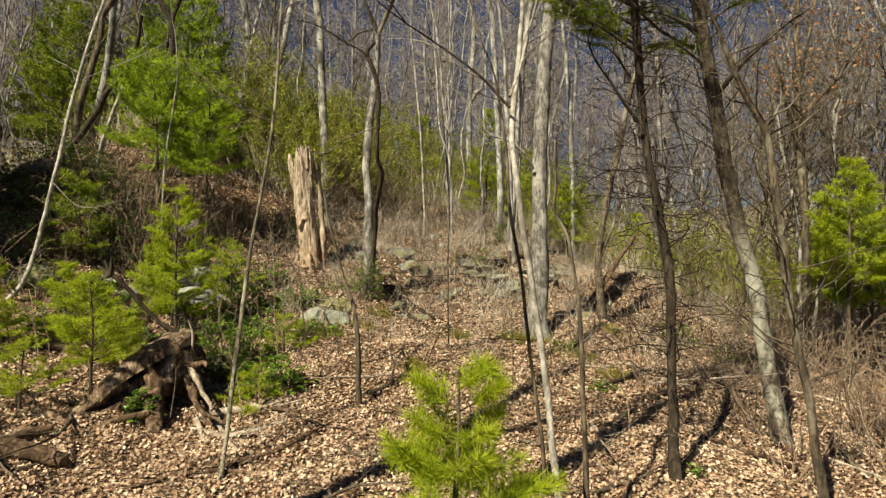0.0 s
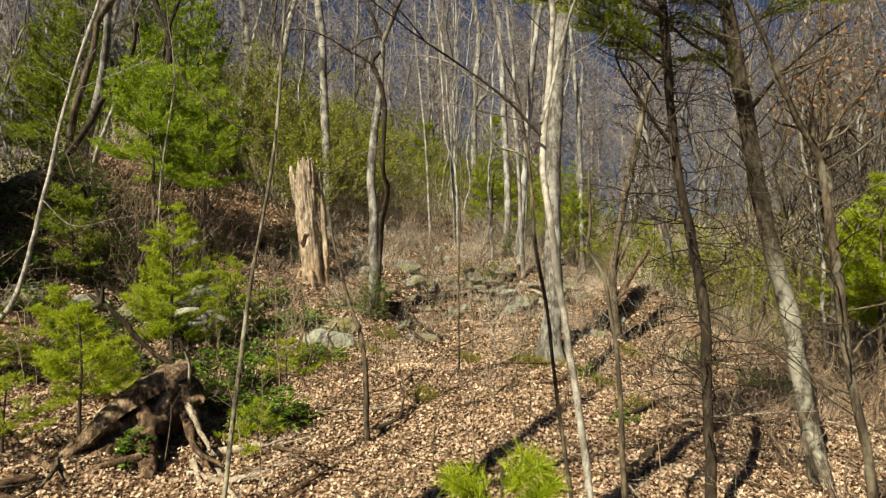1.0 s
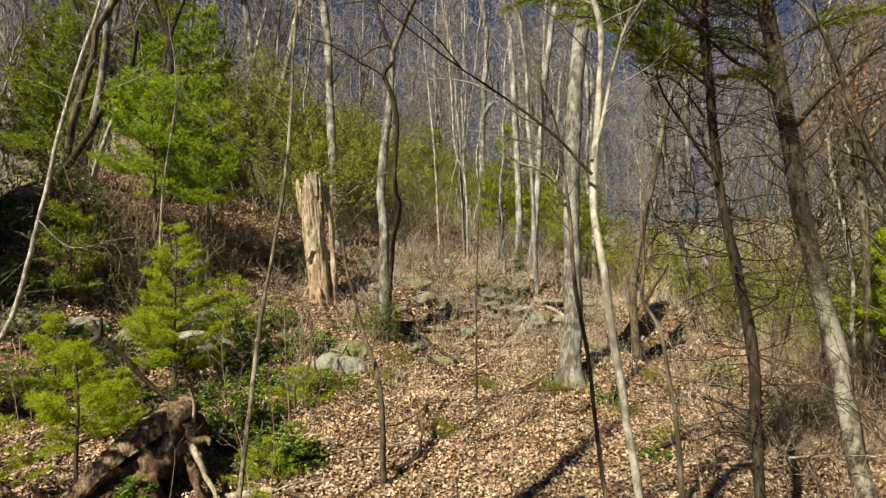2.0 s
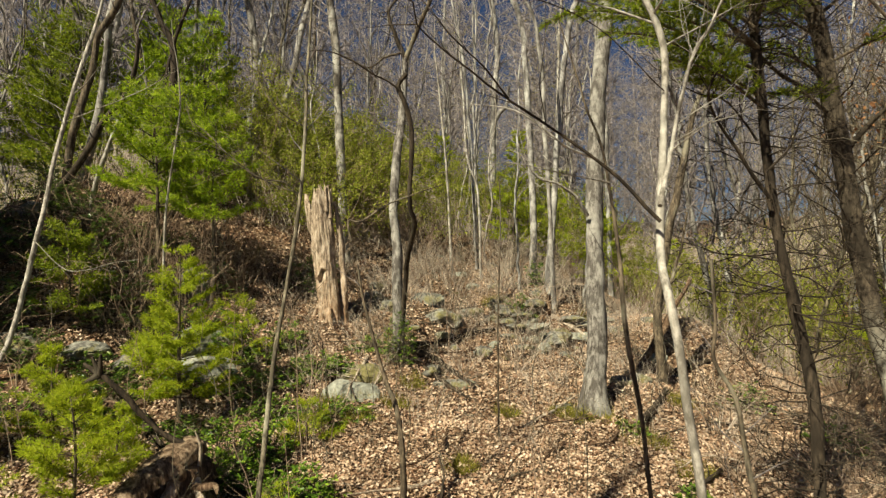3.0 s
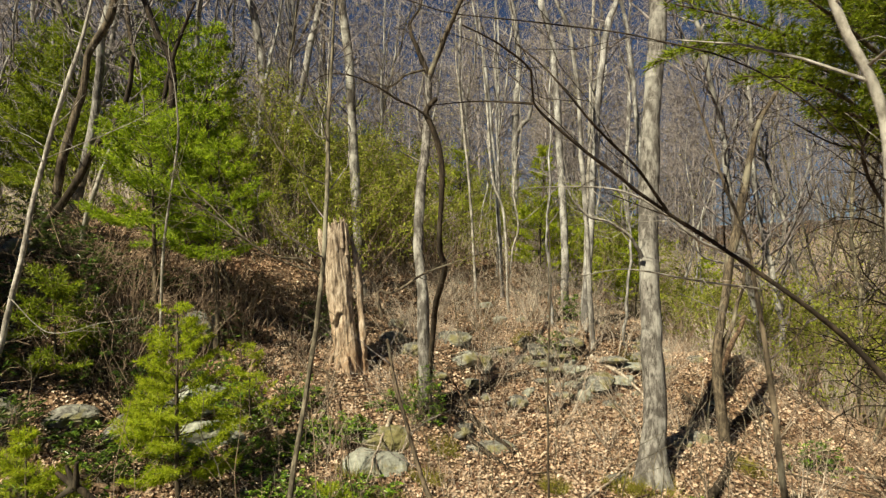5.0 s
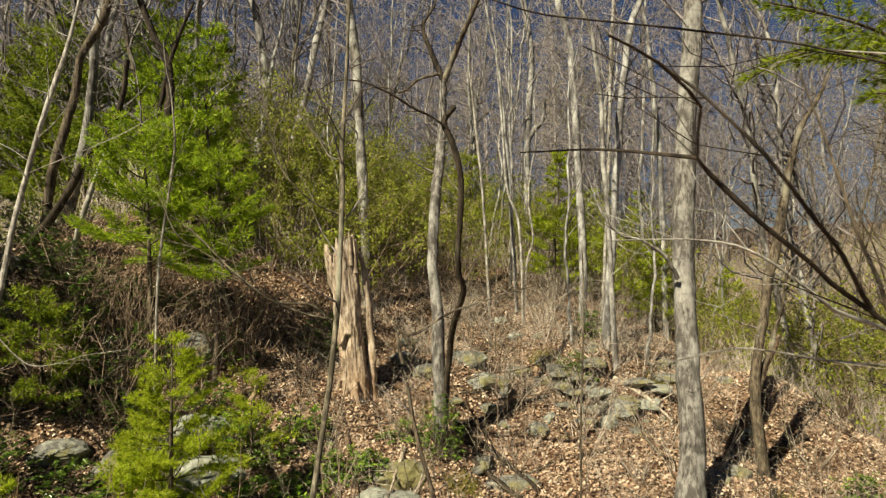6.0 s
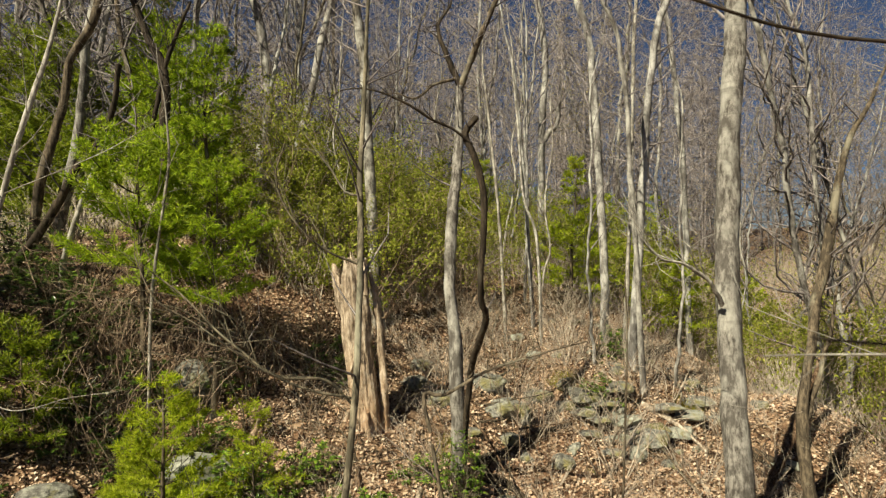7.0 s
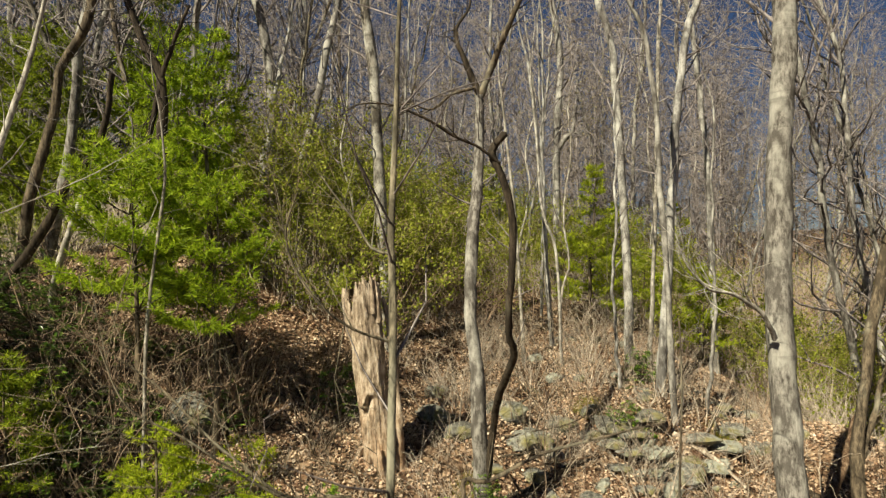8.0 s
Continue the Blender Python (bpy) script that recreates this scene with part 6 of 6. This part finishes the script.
# ---- logs and fallen branches ----
def log(pts, r0, r1, seed, material, label, sides=10, name="log", sink=0.3, twigs=0, free=False):
    q = []
    for x, y, *z in pts:
        q.append((x, y, z[0] if z else gz(x, y) + r0 * (1 - sink)))
    at = (q[0][0], q[0][1], gz(q[0][0], q[0][1]))
    ob = thing(name, at, label, "log" if name == "log" else "branch", "fallen wood")
    g = Geo()
    p, r = tube(g, q, [r0, (r0 + r1) / 2, r1], sides, 0.18, seed, step=0.08, crook=0.025)
    if twigs:
        rng, segs = random.Random(seed), []
        for k in range(twigs):
            i = rng.randrange(len(p) // 4, len(p) - 1)
            d = Vector(p[i] - p[i - 1]).normalized() + Vector((rng.gauss(0, 0.7), rng.gauss(0, 0.7), abs(rng.gauss(0.2, 0.4))))
            grow(segs, rng, p[i], d, rng.uniform(0.3, 0.9), r[i] * 0.5, 1, 0.0, 0.2, 2.5)
        t = Geo()
        lay(t, segs)
        tagged(part("side_twig", t, material, ob), kind="stuff")
    part("stem", g, material, ob)
    return ob


log([(-6.9, 8.5), (-5.5, 8.35), (-4.95, 8.3)], 0.13, 0.11, 501, M_ROOT, "short dark rotten log in the leaves")
log([(3.92, 18.4, 0.37), (4.73, 19, 1.31), (6.08, 20.2, 2.82)], 0.085, 0.06, 502, M_ROOT, "dark fallen trunk propped up off the slope", 12)
log([(3.6, 17.9), (4.6, 18.5), (6.2, 19.3)], 0.08, 0.06, 503, M_DARK, "dark rotten log lying on the slope")
log([(-1.68, 17.44, 1.27), (-1.12, 17.71, 1.02), (-0.58, 17.09, 0.76), (-0.24, 16.34, 0.63)], 0.075, 0.035, 504, M_DARK, "dark fallen branch beside a trunk", name="fallen_branch", twigs=3)
log([(-1.77, 17.88, 1.35), (-1.18, 18.61, 1.29), (-0.79, 18.99, 1.29), (-0.18, 19.7, 1.39), (0.52, 20.27, 1.44)], 0.075, 0.05, 505, M_DARK, "dark rotten log lying on the slope")
log([(-3.2, 19.0), (-2.4, 18.7), (-1.7, 18.5)], 0.10, 0.08, 506, M_ROOT, "dark rotten log by the snag")
log([(2.5, 20.6, 1.75), (2.9, 20.1, 1.35), (3.3, 19.6, 0.95)], 0.05, 0.035, 507, M_DRIFT, "pale dead branch leaning on the ledge", name="fallen_branch")
log([(1.9, 20.4, 1.55), (2.4, 20.0, 1.15), (2.75, 19.5, 0.75)], 0.04, 0.02, 508, M_DARK, "dark dead branch leaning on the ledge", name="fallen_branch")
log([(-3.9, 9.9), (-3.2, 9.7), (-2.5, 10.3)], 0.055, 0.03, 509, M_DRIFT, "bleached fallen branch in the leaves", name="fallen_branch", twigs=3)
log([(-3.6, 10.2), (-3.0, 9.2), (-2.6, 8.9)], 0.045, 0.025, 510, M_DRIFT, "bleached fallen branch in the leaves", name="fallen_branch", twigs=2)
log([(-4.0, 10.3), (-3.7, 9.8), (-3.5, 9.3)], 0.04, 0.02, 511, M_DRIFT, "bleached fallen branch in the leaves", name="fallen_branch")
log([(-3.4, 8.3), (-2.6, 9.0), (-1.6, 10.6)], 0.035, 0.02, 512, M_ROOT, "thin brown fallen branch in the leaves", name="fallen_branch", twigs=4)
log([(-4.0, 8.0), (-3.2, 8.4), (-2.4, 8.4)], 0.035, 0.018, 513, M_ROOT, "thin brown fallen branch in the leaves", name="fallen_branch", twigs=3)
log([(-1.35, 11.3, -0.15), (-1.0, 11.6, -0.05), (-0.92, 11.9, 0.25), (-1.0, 12.0, 0.5)], 0.03, 0.012, 514, M_DARK, "dark bent branch standing out of the leaves", name="fallen_branch")
log([(-6.5, 8.6), (-5.9, 8.2), (-5.3, 7.9)], 0.06, 0.04, 515, M_DARK, "broken dark branch in the leaves", name="fallen_branch", twigs=3)
log([(-9.0, 14.3), (-7.6, 14.1), (-6.6, 14.4)], 0.10, 0.08, 516, M_ROOT, "dark rotten log in the undergrowth")
log([(-9.3, 12.4), (-8.0, 12.0), (-6.8, 12.1)], 0.09, 0.07, 517, M_ROOT, "dark rotten log in the undergrowth")
log([(-6.0, 16.9, 1.2), (-5.85, 17.3, 1.75), (-5.7, 17.6, 2.3)], 0.12, 0.03, 518, M_SNAG, "leaning broken tan slab of wood", name="log")
log([(-6.6, 14.0), (-5.9, 13.2), (-5.0, 12.4)], 0.09, 0.06, 519, M_DARK, "dark rotten log in the undergrowth", twigs=3)
log([(4.2, 13.6), (5.2, 13.2), (6.4, 13.5)], 0.035, 0.02, 520, M_DRIFT, "pale fallen branch in dry brush", name="fallen_branch", twigs=4)
log([(3.4, 10.4, 0.2), (4.4, 10.6, 0.25), (5.2, 10.3, 0.35)], 0.022, 0.012, 521, M_DRIFT, "pale fallen branch in dry brush", name="fallen_branch", twigs=4)
log([(3.0, 12.6), (4.2, 13.6), (5.2, 14.0)], 0.05, 0.03, 522, M_DARK, "dark fallen branch on the slope", name="fallen_branch", twigs=4)
log([(-6.9, 10.2), (-6.0, 9.6), (-5.2, 9.2)], 0.06, 0.05, 523, M_ROOT, "broken dark branch in the leaves", name="fallen_branch")

for k in range(84):
    r = random.Random(900 + k)
    x, y, a, L = r.uniform(-8.5, 7.5), r.uniform(7.5, 23), r.uniform(0, 6.28), r.uniform(0.5, 1.5)
    kind = (0, 1, 2, 0, 2)[k % 5]
    ends = [(x - L * math.cos(a), y - L * math.sin(a)), (x + r.gauss(0, 0.15), y + r.gauss(0, 0.15)), (x + L * math.cos(a), y + L * math.sin(a))]
    lift = r.choice((0.0, 0.04, 0.25, 0.5))
    log([(*ends[0], gz(*ends[0]) + 0.02), (*ends[1], max(gz(*ends[1]), 0.5 * (gz(*ends[0]) + gz(*ends[2]))) + 0.03 + lift * 0.45), (*ends[2], gz(*ends[2]) + 0.03 + lift)], r.uniform(0.018, 0.045), 0.009, 900 + k, (M_ROOT, M_DRIFT, M_BROWN)[kind],
        ("thin brown fallen branch in the leaves", "bleached fallen branch in the leaves", "dark fallen branch in the leaves")[kind], 7, "fallen_branch", 0.2, 5)
log([(-1.4, 16.9), (-0.5, 16.2), (0.5, 15.3)], 0.05, 0.03, 530, M_DARK, "dark fallen branch lying down the slope", name="fallen_branch", twigs=4)
log([(0.3, 17.6), (1.2, 18.2), (2.0, 18.4)], 0.07, 0.05, 531, M_ROOT, "dark rotten log lying on the slope", twigs=2)
log([(3.0, 15.0), (3.9, 16.2), (4.6, 17.6)], 0.08, 0.05, 532, M_DARK, "dark rotten log lying on the slope", twigs=3)

log([(-1.64, 17.69, 1.32), (-1.15, 18.5, 1.29), (-0.76, 19.01, 1.31)], 0.05, 0.03, 533, M_DARK, "dark fallen branch beside a trunk", name="fallen_branch", twigs=3)
log([(-3.97, 10.35, -0.31), (-3.48, 10.63, -0.29), (-2.76, 10.81, -0.26)], 0.07, 0.05, 534, M_DRIFT, "bleached fallen branch in the leaves", name="fallen_branch", twigs=3)
log([(-5.85, 8.4, -0.2), (-5.81, 8.92, -0.21), (-5.65, 9.16, -0.2)], 0.12, 0.09, 535, M_ROOT, "short dark rotten log in the leaves")
# dark branch added to stand for a tree's shadow across the leaves
log([(2.51, 10.22, -0.59), (3.38, 11.32, -0.51), (4.42, 12.56, -0.43)], 0.07, 0.05, 536, M_DARK, "dark fallen branch on the slope", name="fallen_branch", twigs=4)

log([(2.19, 20.52, 1.8), (2.65, 20.27, 1.52), (3.23, 20.06, 1.18)], 0.06, 0.04, 537, M_DRIFT, "pale dead branch leaning on the ledge", name="fallen_branch", twigs=2)
log([(3.02, 23.1, 2.43), (5.41, 27.41, 2.05), (9.31, 34.41, 0.8)], 0.11, 0.07, 538, M_DARK, "dark rotten log lying on the slope", twigs=2)
log([(4.3, 19.68, 0.93), (4.75, 19.15, 0.75), (5.1, 18.74, 0.43)], 0.10, 0.08, 539, M_DARK, "dark rotten log lying on the slope", twigs=2)

# ---- loose leaves and sticks over the slope ----
nr = np.random.default_rng(77)


def loose(count, x0, x1, y0, y1, size, seed, simple=False):
    nr = np.random.default_rng(seed)
    x, y = nr.uniform(x0, x1, count), nr.uniform(y0, y1, count)
    z = rough_z(x, y) + nr.uniform(0.0, 0.055, count)
    a = nr.uniform(0, 6.283, count)
    way = np.stack((np.cos(a), np.sin(a), nr.normal(0.05, 0.38, count)), 1)
    up = np.stack((nr.normal(0, 0.5, count), nr.normal(-0.1, 0.5, count), np.ones(count)), 1)
    ln = size * nr.uniform(0.6, 1.35, count)
    g = Geo()
    leaves(g, np.stack((x, y, z), 1), way, up, ln, ln * nr.uniform(0.5, 0.8, count), 0.18, nr.normal(0.1, 0.25, count), simple)
    return g


solid("leaf_litter", loose(150000, -9, 9, 6.5, 15, 0.060, 601, True), M_LEAF, (0, 10, -0.5), "curled tan dead oak leaves strewn thickly on the slope", "leaf litter", kind="stuff", smooth=False)
solid("leaf_litter", loose(115000, -12, 10, 15, 26.5, 0.070, 602, True), M_LEAF, (0, 20, 1), "curled tan dead oak leaves strewn thickly on the slope", "leaf litter", kind="stuff", smooth=False)
solid("leaf_litter", loose(22000, -11, 11, 0.5, 7.0, 0.085, 603, True), M_LEAF, (0, 4, -0.8), "curled tan dead oak leaves strewn thickly on the slope", "leaf litter", kind="stuff", smooth=False)
n = 6500
x, y, a, L = nr.uniform(-9, 9, n), nr.uniform(6.5, 24, n), nr.uniform(0, 6.28, n), nr.uniform(0.1, 0.7, n)
x1, y1 = x + L * np.cos(a), y + L * np.sin(a)
g = Geo()
prisms(g, np.stack((x, y, rough_z(x, y) + 0.03), 1), np.stack((x1, y1, rough_z(x1, y1) + nr.uniform(0.02, 0.09, n)), 1), nr.uniform(0.004, 0.012, n), np.full(n, 0.003))
solid("fallen_sticks", g, M_BROWN, (0, 14, 0), "small dead sticks scattered in the leaves", "sticks", kind="stuff")

n = 14000
x, y = nr.uniform(-6, 8.5, n), 13 + 12.5 * nr.uniform(0, 1, n) ** 0.6
clump = np.sin(1.9 * x + 0.7 * y) * np.sin(1.3 * y - 0.9 * x) + nr.normal(0, 0.35, n)
keep = clump > 0.1
x, y = x[keep], y[keep]
n = len(x)
h = nr.uniform(0.15, 0.75, n)
root = np.stack((x, y, rough_z(x, y)), 1)
g = Geo()
prisms(g, root, root + np.stack((nr.normal(0, 0.5, n), nr.normal(0, 0.5, n), np.ones(n)), 1) * h[:, None], np.full(n, 0.0045), np.zeros(n), True)
solid("low_twigs", g, M_STRAW, (0, 18, 0), "fine pale bare twigs standing in the leaves", "undergrowth", kind="stuff")
